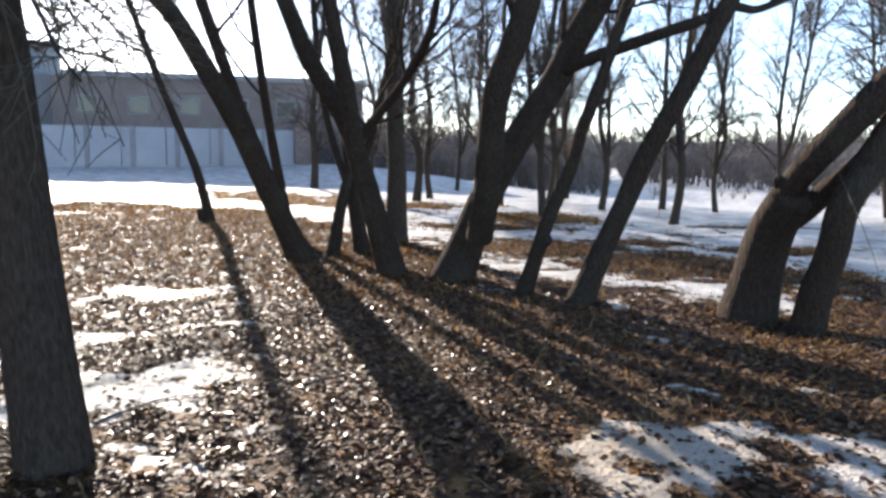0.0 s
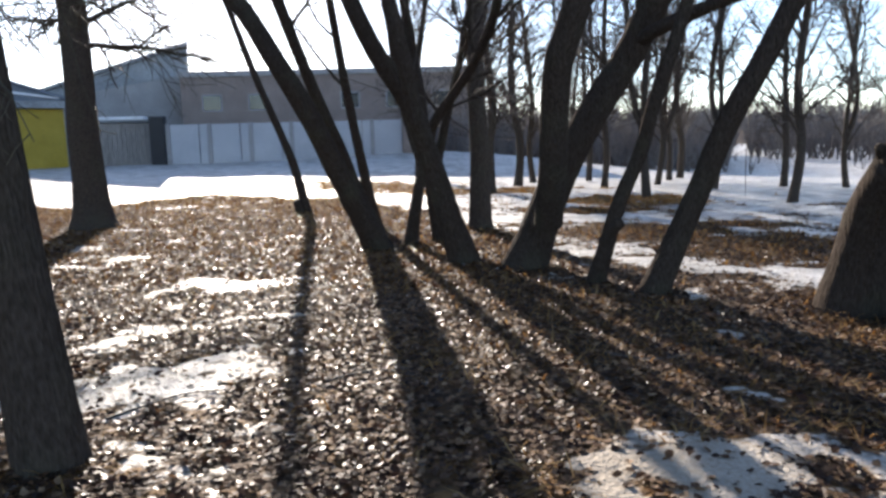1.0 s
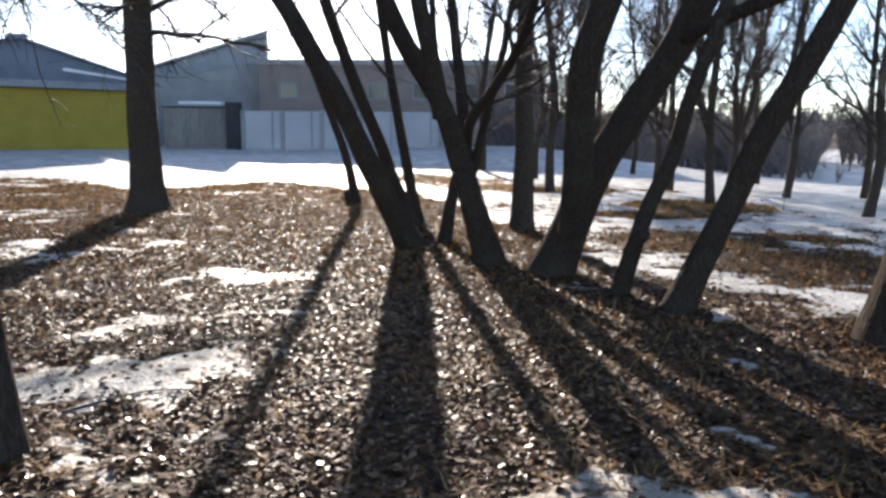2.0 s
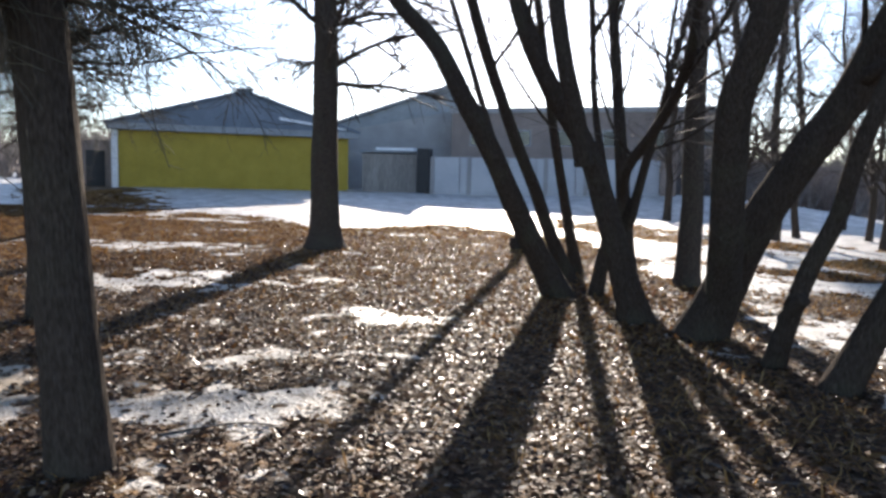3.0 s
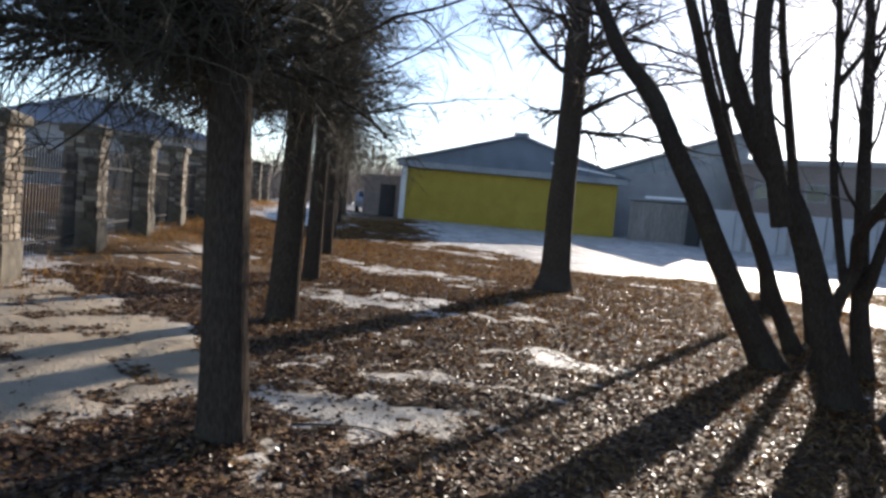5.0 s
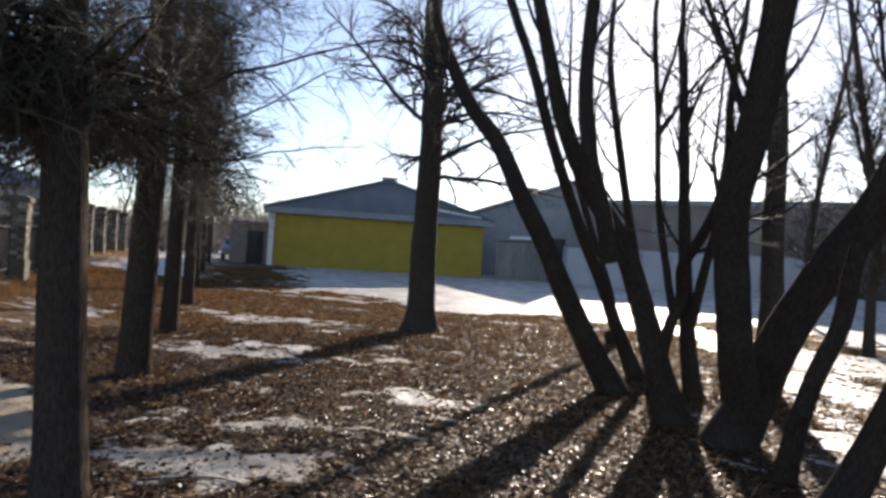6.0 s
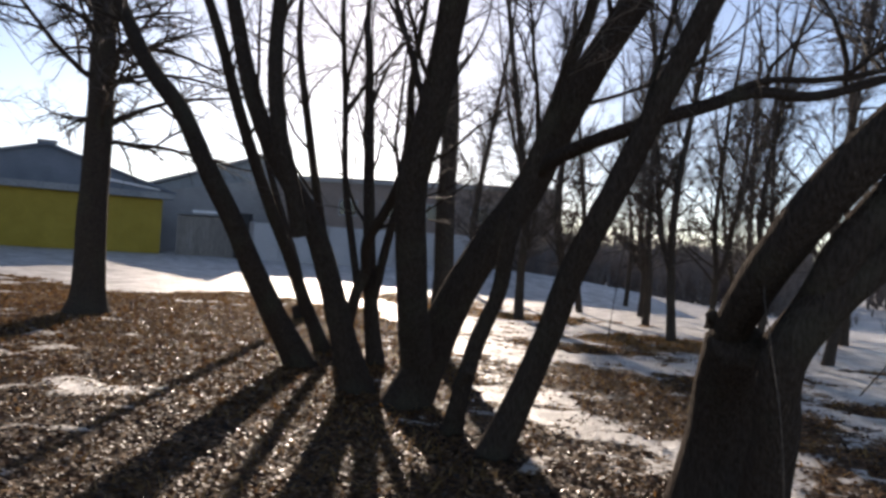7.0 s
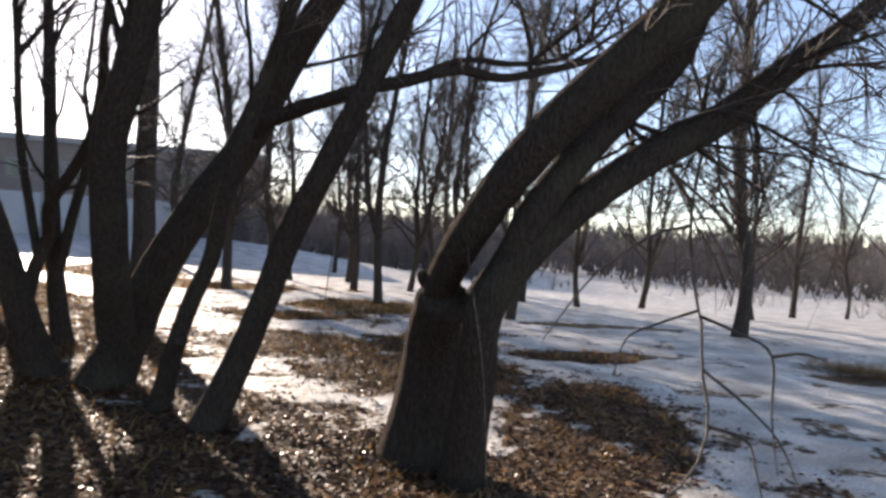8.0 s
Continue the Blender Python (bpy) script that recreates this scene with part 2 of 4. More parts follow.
def tubes(P, R, sides):
    """Rings round many polylines P (m, n, 3) with radii R (m, n): verts and quads."""
    m, n, _ = P.shape
    T = unit(np.gradient(P, axis=1))
    mean = unit(T.mean(axis=1))
    ref = np.where(np.abs(mean[:, 2:3]) > 0.8, np.array([[1.0, 0.12, 0.0]]), np.array([[0.0, 0.0, 1.0]]))
    U = unit(np.cross(T, ref[:, None, :]))
    V = np.cross(T, U)
    a = np.linspace(0, 2 * np.pi, sides, endpoint=False)
    ring = P[:, :, None, :] + R[:, :, None, None] * (np.cos(a)[None, None, :, None] * U[:, :, None, :] + np.sin(a)[None, None, :, None] * V[:, :, None, :])
    i = np.arange(m * n * sides).reshape(m, n, sides)
    j = np.roll(i, -1, axis=2)
    f = np.stack([i[:, :-1], j[:, :-1], j[:, 1:], i[:, 1:]], axis=-1).reshape(-1, 4)
    return ring.reshape(-1, 3), f


def curve_through(pts, k):
    """Catmull-Rom points through the control points, evenly by length."""
    p = np.array(pts, float)
    p = np.vstack([2 * p[0] - p[1], p, 2 * p[-1] - p[-2]])
    out = []
    for i in range(1, len(p) - 2):
        t = np.linspace(0, 1, 16, endpoint=False)[:, None]
        a, b, c, d = p[i - 1:i + 3]
        out.append(0.5 * (2 * b + (c - a) * t + (2 * a - 5 * b + 4 * c - d) * t ** 2 + (3 * b - a - 3 * c + d) * t ** 3))
    out = np.vstack(out + [p[-2:-1]])
    s = np.r_[0, np.cumsum(np.linalg.norm(np.diff(out, axis=0), axis=1))]
    q = np.linspace(0, s[-1], k)
    return np.stack([np.interp(q, s, out[:, i]) for i in range(3)], axis=1), q / s[-1]


def lattice(x, y, seed):
    xi, yi = np.floor(x).astype(np.int64), np.floor(y).astype(np.int64)
    fx, fy = x - xi, y - yi
    fx, fy = fx * fx * (3 - 2 * fx), fy * fy * (3 - 2 * fy)

    def h(a, b):
        v = (a * 374761393 + b * 668265263 + seed * 974711) & 0x7FFFFFFF
        v = ((v ^ (v >> 13)) * 1274126177) & 0x7FFFFFFF
        return ((v ^ (v >> 16)) & 0xFFFF) / 65535.0
    return (h(xi, yi) * (1 - fx) + h(xi + 1, yi) * fx) * (1 - fy) + (h(xi, yi + 1) * (1 - fx) + h(xi + 1, yi + 1) * fx) * fy


def fractal(x, y, scale, seed, octaves=4):
    v, a, tot = 0.0, 1.0, 0.0
    for o in range(octaves):
        v = v + a * lattice(x * scale * 2 ** o + 17.3 * o, y * scale * 2 ** o - 9.1 * o, seed + o)
        tot += a
        a *= 0.55
    return v / tot


def smooth(a, b, x):
    t = np.clip((x - a) / (b - a), 0, 1)
    return t * t * (3 - 2 * t)


# ---- ground ----
def blob(x, y, cx, cy, rx, ry, turn=0.0):
    c, s = math.cos(radians(turn)), math.sin(radians(turn))
    u, v = (x - cx) * c + (y - cy) * s, -(x - cx) * s + (y - cy) * c
    return np.sqrt((u / rx) ** 2 + (v / ry) ** 2)


def inside(x, y, poly):
    """Signed distance to a polygon, positive inside."""
    d = np.full(np.shape(x), 1e9)
    sign = np.zeros(np.shape(x), bool)
    for (ax, ay), (bx, by) in zip(poly, poly[1:] + poly[:1]):
        ex, ey = bx - ax, by - ay
        t = np.clip(((x - ax) * ex + (y - ay) * ey) / (ex * ex + ey * ey), 0, 1)
        d = np.minimum(d, np.hypot(x - ax - t * ex, y - ay - t * ey))
        cross = ((ay > y) != (by > y)) & (x < (bx - ax) * (y - ay) / (by - ay + 1e-12) + ax)
        sign ^= cross
    return np.where(sign, d, -d)


LAWN = [(-26, 14), (-17, 18.5), (-12.5, 16.8), (-10, 21), (-5, 19.5), (-2.2, 15.5), (-0.2, 11.6), (0.4, 9.9), (1.6, 8.9), (2.6, 8.2), (3.6, 7.2), (4.6, 5.6), (5, 2), (4, -8), (-2.5, -8), (-2.2, 1.6), (-2.9, 3.2), (-3.6, 4.2), (-6.0, 4.1), (-7.6, 3.8), (-9.5, 3.2), (-13, 3.6), (-17, 6.0), (-27, 11.5)]
BROWN = [(3.3, 10.6, 1.5, 1.3, 20), (5.0, 8.4, 0.9, 2.1, -10), (2.3, 18.3, 1.6, 1.7, 0), (1.6, 12.1, 1.3, 1.2, 0), (5.9, 12.5, 1.4, 0.45, 10), (-2.5, 22.5, 2.8, 1.5, 0), (-6.5, 25.0, 3.0, 1.6, 0), (9.9, 11.4, 0.75, 0.5, 0), (3.6, 13.2, 1.0, 0.5, 0), (-11.0, 4.6, 2.0, 0.5, 20), (-14, 4.6, 2.5, 0.7, 25), (1.0, 16.0, 1.6, 0.7, 0), (7.5, 17.0, 1.6, 0.35, 0), (-30, 4.5, 22, 6, -27), (-16, 7.3, 5, 1.3, -27), (-32, 21.6, 13, 2.3, -27.5)]
WHITE_PATCH = [(-3.02, 7.7, 0.78, 0.42, 8), (-2.35, 4.75, 0.8, 0.75, 30), (-1.75, 5.0, 0.6, 0.75, 0), (-1.7, 4.2, 0.4, 0.35, 0), (-2.6, 5.7, 0.7, 0.3, 10), (-7.4, 8.1, 1.6, 1.05, 40), (-6.1, 9.2, 0.85, 0.65, 20), (-6.9, 10.4, 0.5, 0.4, 0), (-12.4, 10.8, 2.4, 0.75, 30), (-9.7, 11.4, 1.1, 0.5, 20), (-16.5, 16.0, 2.2, 0.6, 30), (-19.5, 15.0, 2.4, 0.5, 30), (-13.5, 14.8, 1.6, 0.35, 30), (1.2, 3.4, 1.0, 0.55, 15), (0.6, 3.0, 0.4, 0.3, 0), (2.3, 3.6, 0.6, 0.22, -20), (1.85, 4.55, 0.45, 0.08, -30), (-14.5, 7.2, 1.2, 0.8, 20), (-9.2, 4.9, 0.7, 0.3, 20), (2.9, 4.4, 0.9, 0.12, -25), (1.0, 2.2, 0.6, 0.5, 0), (-8.0, 12.3, 0.9, 0.35, 20), (-6.4, 16.8, 2.2, 0.35, 10), (-9.8, 17.5, 1.2, 0.5, 10), (-13.7, 7.1, 0.79, 0.5, 103.0), (-7.8, 5.0, 0.45, 0.45, 90.0), (-11.5, 10.1, 0.95, 0.6, 95.0), (-19.0, 16.8, 2.31, 0.5, 111.0), (-9.1, 10.8, 0.63, 0.35, 94.0), (-17.0, 19.1, 2.28, 0.5, 105.0)]

FIRM = {(-3.02, 7.7), (1.2, 3.4), (-2.35, 4.75), (-7.4, 8.1), (-6.1, 9.2), (-12.4, 10.8), (-16.5, 16.0), (-14.5, 7.2), (-9.2, 4.9), (-13.7, 7.1), (-7.8, 5.0), (-11.5, 10.1), (-19.0, 16.8), (-9.1, 10.8), (-17.0, 19.1)}


def cover_at(x, y):
    """Snow cover, 0 to 1 and more, and how much of it is bare ice."""
    n1 = fractal(x, y, 0.55, 3) - 0.5
    n2 = fractal(x, y, 2.3, 11) - 0.5
    lawn = inside(x, y, LAWN) + n1 * 2.2 + n2 * 0.5
    c = 1 - smooth(-0.35, 0.35, lawn)
    for cx, cy, rx, ry, turn in BROWN:
        c = c * smooth(0.7, 1.3, blob(x, y, cx, cy, rx, ry, turn) + n1 * 1.2 + n2 * 1.8)
    for cx, cy, rx, ry, turn in WHITE_PATCH:
        c = np.maximum(c, (0.8 if (cx, cy) in FIRM else 0.6) * (1 - smooth(0.45, 1.35, blob(x, y, cx, cy, rx, ry, turn) + n1 * 0.9 + n2 * 2.2)))
    near = smooth(24, 10, np.hypot(x - 1, y - 6))
    c = np.clip(c - near * smooth(-0.02, 0.2, n2 + 0.5 * n1) * 0.55, 0, 1)
    c = c * (1 - smooth(110, 160, np.hypot(x, y)) * smooth(-100, 20, y))
    c = np.maximum(c, 0.62 * smooth(0.56, 0.7, fractal(x, y, 3.2, 91)) * smooth(0.46, 0.6, fractal(x, y, 0.45, 92)))
    path = inside(x, y, [(-2.0, 1.9), (-2.7, 3.2), (-3.5, 4.3), (-6, 4.1), (-9, 3.6), (-9, -6), (-2, -6)])
    ice = smooth(-0.3, 0.5, path)
    ice = np.maximum(ice, 0.14 - 0.14 * smooth(0.4, 1.0, blob(x, y, -7.4, 8.1, 1.5, 0.95, 40)))
    ice = np.maximum(ice, 0.8 * (1 - smooth(0.5, 1.2, blob(x, y, 1.2, 3.4, 1.1, 0.65, 15))))
    grit = 0.4 * smooth(0.0, 0.8, inside(x, y, LAWN)) * smooth(0.5, 1.1, blob(x, y, -3.02, 7.7, 0.9, 0.5, 8)) * smooth(0.5, 1.0, blob(x, y, -7.4, 8.1, 1.5, 0.95, 40))
    ice = np.maximum(ice, grit)
    return c, np.clip(ice * (0.95 + n1), 0, 1)


def height_at(x, y, cover=None):
    x, y = np.asarray(x, float), np.asarray(y, float)
    r_b = np.clip((-x * 0.757 + y * 0.65) - 16, 0, None)           # way to the sheds and halls
    z = 0.75 * smooth(0, 26, r_b)
    z = z + 0.25 * smooth(9, 15, -x) * smooth(7.5, 4.0, y - 0.52 * (-x - 12)) * smooth(60, 20, -x)
    down = np.clip(x * 0.55 + y * 0.83 - 20, 0, None)               # falls away to the water meadow
    z = z - 0.9 * smooth(0, 28, down) * smooth(-14, 2, x)
    z = z + 0.7 * np.exp(-(((x + 5) / 9) ** 2 + ((y - 40) / 7) ** 2))  # low bank
    z = z + (fractal(x, y, 0.35, 21) - 0.5) * 0.12 * smooth(2, 12, np.hypot(x, y - 5)) + (fractal(x, y, 1.6, 31) - 0.5) * 0.05
    z = z - 0.12 * np.exp(-((x - 3.2) ** 2 + (y - 6.8) ** 2) / 0.6)    # hollow at the massive fork
    far = np.hypot(x, y)
    hill = smooth(120, 330, far) * smooth(-200, 60, y)
    z = z + hill * (7 + 6 * fractal(x, y, 0.008, 41))
    if cover is not None:
        z = z + cover * 0.025
    return z


def floor_z(x, y):
    return float(height_at(np.array([x]), np.array([y]))[0])


def build_ground():
    def axis(lo, hi, fine_lo, fine_hi, step, grow):
        a = list(np.arange(fine_lo, fine_hi, step))
        s, v = step, a[-1]
        while v < hi:
            s *= grow
            v += s
            a.append(v)
        s, v, left = step, a[0], []
        while v > lo:
            s *= grow
            v -= s
            left.append(v)
        return np.array(left[::-1] + a)
    xs, ys = axis(-1500, 1500, -9, 7, 0.08, 1.045), axis(-400, 1800, 1.5, 14, 0.08, 1.045)
    X, Y = np.meshgrid(xs, ys, indexing="ij")
    c, ice = cover_at(X, Y)
    Z = height_at(X, Y, c)
    nx, ny = X.shape
    i = np.arange(nx * ny).reshape(nx, ny)
    f = np.stack([i[:-1, :-1], i[1:, :-1], i[1:, 1:], i[:-1, 1:]], axis=-1).reshape(-1, 4)
    me = quads("ground", np.stack([X, Y, Z], axis=-1).reshape(-1, 3), f, GROUND)
    for key, val in (("cover", c), ("ice", ice)):
        at = me.attributes.new(key, "FLOAT", "POINT")
        at.data.foreach_set("value", val.astype(np.float32).ravel())
    return tagged(new("ground", me), "park ground with brown fallen leaves and thawing snow", "ground", kind="structure")


build_ground()

# ---- trees ----
def wander(rg, start, way, length, radius, n, stray, lift, tip=0.25):
    """Many wandering branches at once: polylines and radii."""
    m = len(start)
    P, d = np.zeros((m, n, 3)), unit(way)
    P[:, 0] = start
    for k in range(1, n):
        d = unit(d + stray * rg.normal(size=(m, 3)) + np.array([0, 0, lift]))
        P[:, k] = P[:, k - 1] + d * (length / (n - 1))[:, None]
    return P, radius[:, None] * np.linspace(1, tip, n)[None, :]


def sprout(rg, P, R, each, lo, hi, spread, long, thin, stray, lift, n=5, tip=0.3, upward=0.0):
    """Side branches from every polyline of P."""
    m, k, _ = P.shape
    idx = np.repeat(np.arange(m), each)
    u = rg.uniform(lo, hi, len(idx)) * (k - 1)
    a = np.minimum(u.astype(int), k - 2)
    f = (u - a)[:, None]
    at = P[idx, a] * (1 - f) + P[idx, a + 1] * f
    tan = unit(P[idx, a + 1] - P[idx, a])
    rad = (R[idx, a] * (1 - f[:, 0]) + R[idx, a + 1] * f[:, 0])
    side = unit(np.cross(tan, rg.normal(size=tan.shape)))
    ang = np.radians(rg.normal(spread, 14, len(idx)))[:, None]
    way = tan * np.cos(ang) + side * np.sin(ang) + np.array([0, 0, upward])
    span = np.linalg.norm(P[:, -1] - P[:, 0], axis=1)[idx]
    length = (long[0] + rg.random(len(idx)) * (long[1] - long[0])) * (1.15 - 0.6 * u / (k - 1))
    length = np.minimum(length, span * 0.9 + 0.2)
    return wander(rg, at, way, length, np.maximum(rad * rg.uniform(thin[0], thin[1], len(idx)), 0.0022), n, stray, lift, tip)


def stem_mesh(name, P, R, mat, sides=14, rough=0.06, seed=0, flare=0.0):
    """One trunk or limb with an uneven, knotty skin."""
    k = len(P)
    s = np.r_[0, np.cumsum(np.linalg.norm(np.diff(P, axis=0), axis=1))]
    R = R * (1 + flare * np.exp(-s / 0.3))
    end = unit(P[-1] - P[-2])
    P = np.vstack([P, P[-1] + end * R[-1] * 0.3, P[-1] + end * R[-1] * 0.4])      # rounded end
    R = np.r_[R, R[-1] * 0.7, R[-1] * 0.03]
    s = np.r_[s, s[-1] + R[-3] * 0.3, s[-1] + R[-3] * 0.4]
    k += 2
    v, f = tubes(P[None], R[None], sides)
    v = v.reshape(k, sides, 3)
    a = np.arange(sides) / sides * 2 * np.pi
    ring = np.stack([np.cos(a), np.sin(a)], 1) * 1.4
    bump = np.zeros((k, sides))
    for o, w in ((1.0, 1.0), (2.3, 0.6), (5.0, 0.35)):
        bump += w * (lattice((ring[None, :, 0] + 9) * o + 0 * s[:, None], s[:, None] * 1.3 * o + ring[None, :, 1] * 2 * o, seed + 5) - 0.5)
    if flare:
        bump += 1.6 * flare * np.exp(-s[:, None] / 0.18) * (np.cos(a * 5 + seed)[None, :] * 0.5)
    v = P[:, None, :] + (v - P[:, None, :]) * (1 + rough * 2.2 * bump)[..., None]
    verts = v.reshape(-1, 3)
    return quads(name, verts, f, mat)


def prolong(P, more, lift, rg, steps=10):
    """Carries a stem on beyond its last point."""
    d = unit(P[-1] - P[-4])
    out = [P[-1]]
    for _ in range(steps):
        d = unit(d + np.array([0, 0, lift]) + 0.06 * rg.normal(size=3))
        out.append(out[-1] + d * more / steps)
    return np.vstack([P, np.array(out[1:])])


def tree(name, label, stems, seed, bark_mat, twig_mat, boughs=7, group="", kids=(7, 6), reach=(1.6, 3.6), upward=0.25, flare=0.5, low=0.45, category="tree", twig_r=1.0, bough_r=1.0):
    """stems: (part name, control points, radius at the foot, radius at the last point, carried-on length, flare here)."""
    rg = np.random.default_rng(seed)
    foot = Vector(stems[0][1][0])
    ob = thing(name, label, category, group, at=foot)
    base = np.array(foot)
    lines = []
    for i, (pname, pts, r0, r1, more, flared) in enumerate(stems):
        pts = [tuple(np.array(p, float) - base) for p in pts]
        if flared:
            pts = [(pts[0][0] * 1.0, pts[0][1], pts[0][2] - 0.15)] + pts
        P, q = curve_through(pts, 44)
        n0 = len(P)
        R = r0 + (r1 - r0) * q ** 0.6
        if more > 0:
            P = prolong(P, more, 0.09, rg)
            R = np.r_[R, np.linspace(r1, r1 * 0.25, len(P) - n0 + 1)[1:]]
        child(pname, stem_mesh(pname, P, R, bark_mat, 14, 0.055, seed + i, flare if flared else 0.0), ob)
        keep = np.linspace(0, len(P) - 1, 14).astype(int)
        lines.append((P[keep], R[keep], more))
    main = [(P, R) for P, R, more in lines if more > 0]
    if main and boughs:
        Pm, Rm = np.stack([a for a, _ in main]), np.stack([b for _, b in main])
        B, BR = sprout(rg, Pm, Rm, boughs, low, 0.97, 46, reach, (0.25, 0.5), 0.11, 0.025 if upward >= 0 else -0.05, 10, 0.25, upward)
        span = np.linalg.norm(np.diff(B, axis=1), axis=2).sum(axis=1)
        BR = bough_r * (0.006 + 0.0105 * span)[:, None] * np.linspace(1, 0.2, 10)[None, :]
        C, CR = sprout(rg, B, BR, kids[0], 0.12, 0.98, 40, (0.5, 1.5), (0.4, 0.65), 0.15, 0.02 if upward >= 0 else -0.06, 5, 0.4)
        D, DR = sprout(rg, C, CR, kids[1], 0.12, 1.0, 38, (0.22, 0.7), (0.5, 0.8), 0.18, 0.0, 3, 0.5)
        for one, rad in zip(B, BR):
            v1, f1 = tubes(one[None], rad[None], 6)
            child("bough", quads("bough", v1, f1, bark_mat), ob)
        v2, f2 = tubes(C, CR * twig_r, 3)
        v3, f3 = tubes(D, DR * twig_r, 3)
        child("crown", quads("crown", np.vstack([v2, v3]), np.vstack([f2, f3 + len(v2)]), twig_mat), ob)["kind"] = "stuff"
    return ob


GROVE = "leaning trees of the grove"
# each stem: foot to top of what is known, then it is carried on
STEM_T = [(-5.45, 16.04, 0.0), (-5.61, 16.05, 0.78), (-5.85, 16.03, 1.55), (-6.45, 15.95, 3.1), (-6.99, 15.9, 4.65), (-7.56, 15.85, 6.2)]
STEM_C1 = [(-2.16, 10.41, -0), (-2.39, 10.07, 0.69), (-2.63, 9.77, 1.38), (-2.88, 9.56, 2.06), (-3.24, 9.41, 2.74), (-3.68, 9.42, 3.44), (-4.44, 9.55, 4.15), (-5.48, 9.84, 5.48)]
STEM_C2 = [(-2.5, 11.7, 0), (-2.82, 11.51, 0.84), (-2.99, 11.28, 1.51), (-3.2, 11.01, 2.22), (-3.56, 10.63, 3.51), (-3.89, 10.37, 4.81), (-4.13, 10.22, 5.52)]
STEM_C3 = [(-2.94, 13.09, 0.0), (-3.1, 12.67, 1.5), (-3.22, 12.24, 3.0), (-3.31, 11.83, 4.5)]
STEM_D1 = [(-0.72, 9.31, -0), (-0.9, 9.19, 0.66), (-1.08, 9.1, 1.32), (-1.3, 8.98, 2), (-1.66, 8.77, 2.65), (-1.93, 8.62, 3.3), (-2.2, 8.66, 4), (-2.63, 8.75, 5.28)]
STEM_D2 = [(-1.11, 8.43, 1.8), (-1.16, 8.29, 2.31), (-1.27, 8.15, 2.9), (-1.41, 8.2, 3.6), (-1.54, 8.4, 4.4), (-1.63, 8.61, 5.3)]
STEM_K1 = [(-1.76, 10.82, 0.0), (-1.68, 10.82, 0.52), (-1.57, 10.83, 1.05), (-1.46, 10.87, 1.4), (-1.31, 10.54, 1.8), (-0.96, 10.29, 2.2), (-0.61, 9.94, 2.6), (-0.32, 9.47, 3.0)]
STEM_Q = [(-1.34, 11.16, 0.0), (-1.43, 11.15, 0.56), (-1.5, 11.16, 1.12), (-1.58, 11.2, 1.69), (-1.65, 11.25, 2.25), (-1.75, 11.37, 2.81), (-1.99, 11.73, 3.94), (-2.12, 11.9, 4.5)]
STEM_Q2 = [(-1.48, 11.15, 0.95), (-1.38, 11.11, 1.2), (-1.2, 11.01, 1.88), (-1.02, 10.97, 2.56), (-0.94, 10.96, 2.9)]
STEM_K3 = [(-1.55, 10.83, 1.15), (-1.8, 11.05, 1.8), (-2.0, 11.1, 2.7), (-2.1, 11.1, 4.0), (-2.15, 11.0, 5.0)]
STEM_E = [(-0.92, 12.65, 0), (-0.92, 12.7, 1.25), (-0.96, 12.71, 2.5), (-0.97, 12.73, 3.75), (-1.07, 12.72, 5)]
STEM_F1 = [(0.4, 8.31, 0.62), (0.45, 7.99, 1.15), (0.48, 7.79, 1.72), (0.53, 7.59, 2.3), (0.73, 7.43, 2.87), (0.88, 7.31, 3.48), (1.15, 7, 4.59)]
STEM_F2 = [(0.1, 8.92, -0), (0.33, 8.94, 0.62), (0.59, 8.92, 1.26), (0.93, 8.95, 1.88), (1.32, 8.98, 2.49), (1.61, 8.87, 3.11), (1.97, 8.81, 3.78), (2.68, 8.86, 4.98)]
STEM_F3 = [(1.38, 8.95, 2.6), (1.62, 8.62, 2.72), (2.41, 8.32, 2.99), (2.95, 8.5, 3.19), (3.45, 9.01, 3.45), (4.01, 9.61, 3.54), (4.62, 10.17, 3.8), (5.2, 10.71, 4.08)]
STEM_F4 = [(2.95, 8.5, 3.19), (3.5, 9.01, 3.55), (4.11, 9.61, 3.71), (4.72, 10.17, 3.94), (5.3, 10.71, 4.38)]
STEM_G = [(0.92, 8.03, 0), (1.03, 7.91, 0.46), (1.16, 7.87, 0.92), (1.35, 7.82, 1.39), (1.45, 7.69, 1.84), (1.6, 7.59, 2.34), (1.87, 7.54, 3.21), (2.05, 7.5, 3.71)]
STEM_H = [(1.47, 7.49, 0), (1.69, 7.52, 0.56), (1.9, 7.46, 1.11), (2.1, 7.35, 1.68), (2.39, 7.23, 2.28), (2.87, 7.17, 3.37), (3.37, 7.13, 4.5)]
STEM_I0 = [(3.18, 7.25, -0.1), (3.23, 7.2, 0.42), (3.26, 7, 0.9), (3.31, 6.72, 1.24)]
STEM_I1 = [(3.26, 6.83, 1.12), (3.27, 6.66, 1.35), (3.47, 6.28, 1.81), (3.83, 6, 2.34), (4.39, 5.82, 2.93), (5.08, 5.85, 3.68), (5.92, 5.89, 4.57)]
STEM_I2 = [(3.28, 7, 0.87), (3.44, 6.84, 1.05), (3.55, 6.64, 1.26), (3.64, 6.41, 1.43), (3.71, 6.2, 1.61), (3.81, 6.13, 1.85), (4, 6.18, 2.13), (4.29, 6.34, 2.47), (4.73, 6.56, 2.92)]
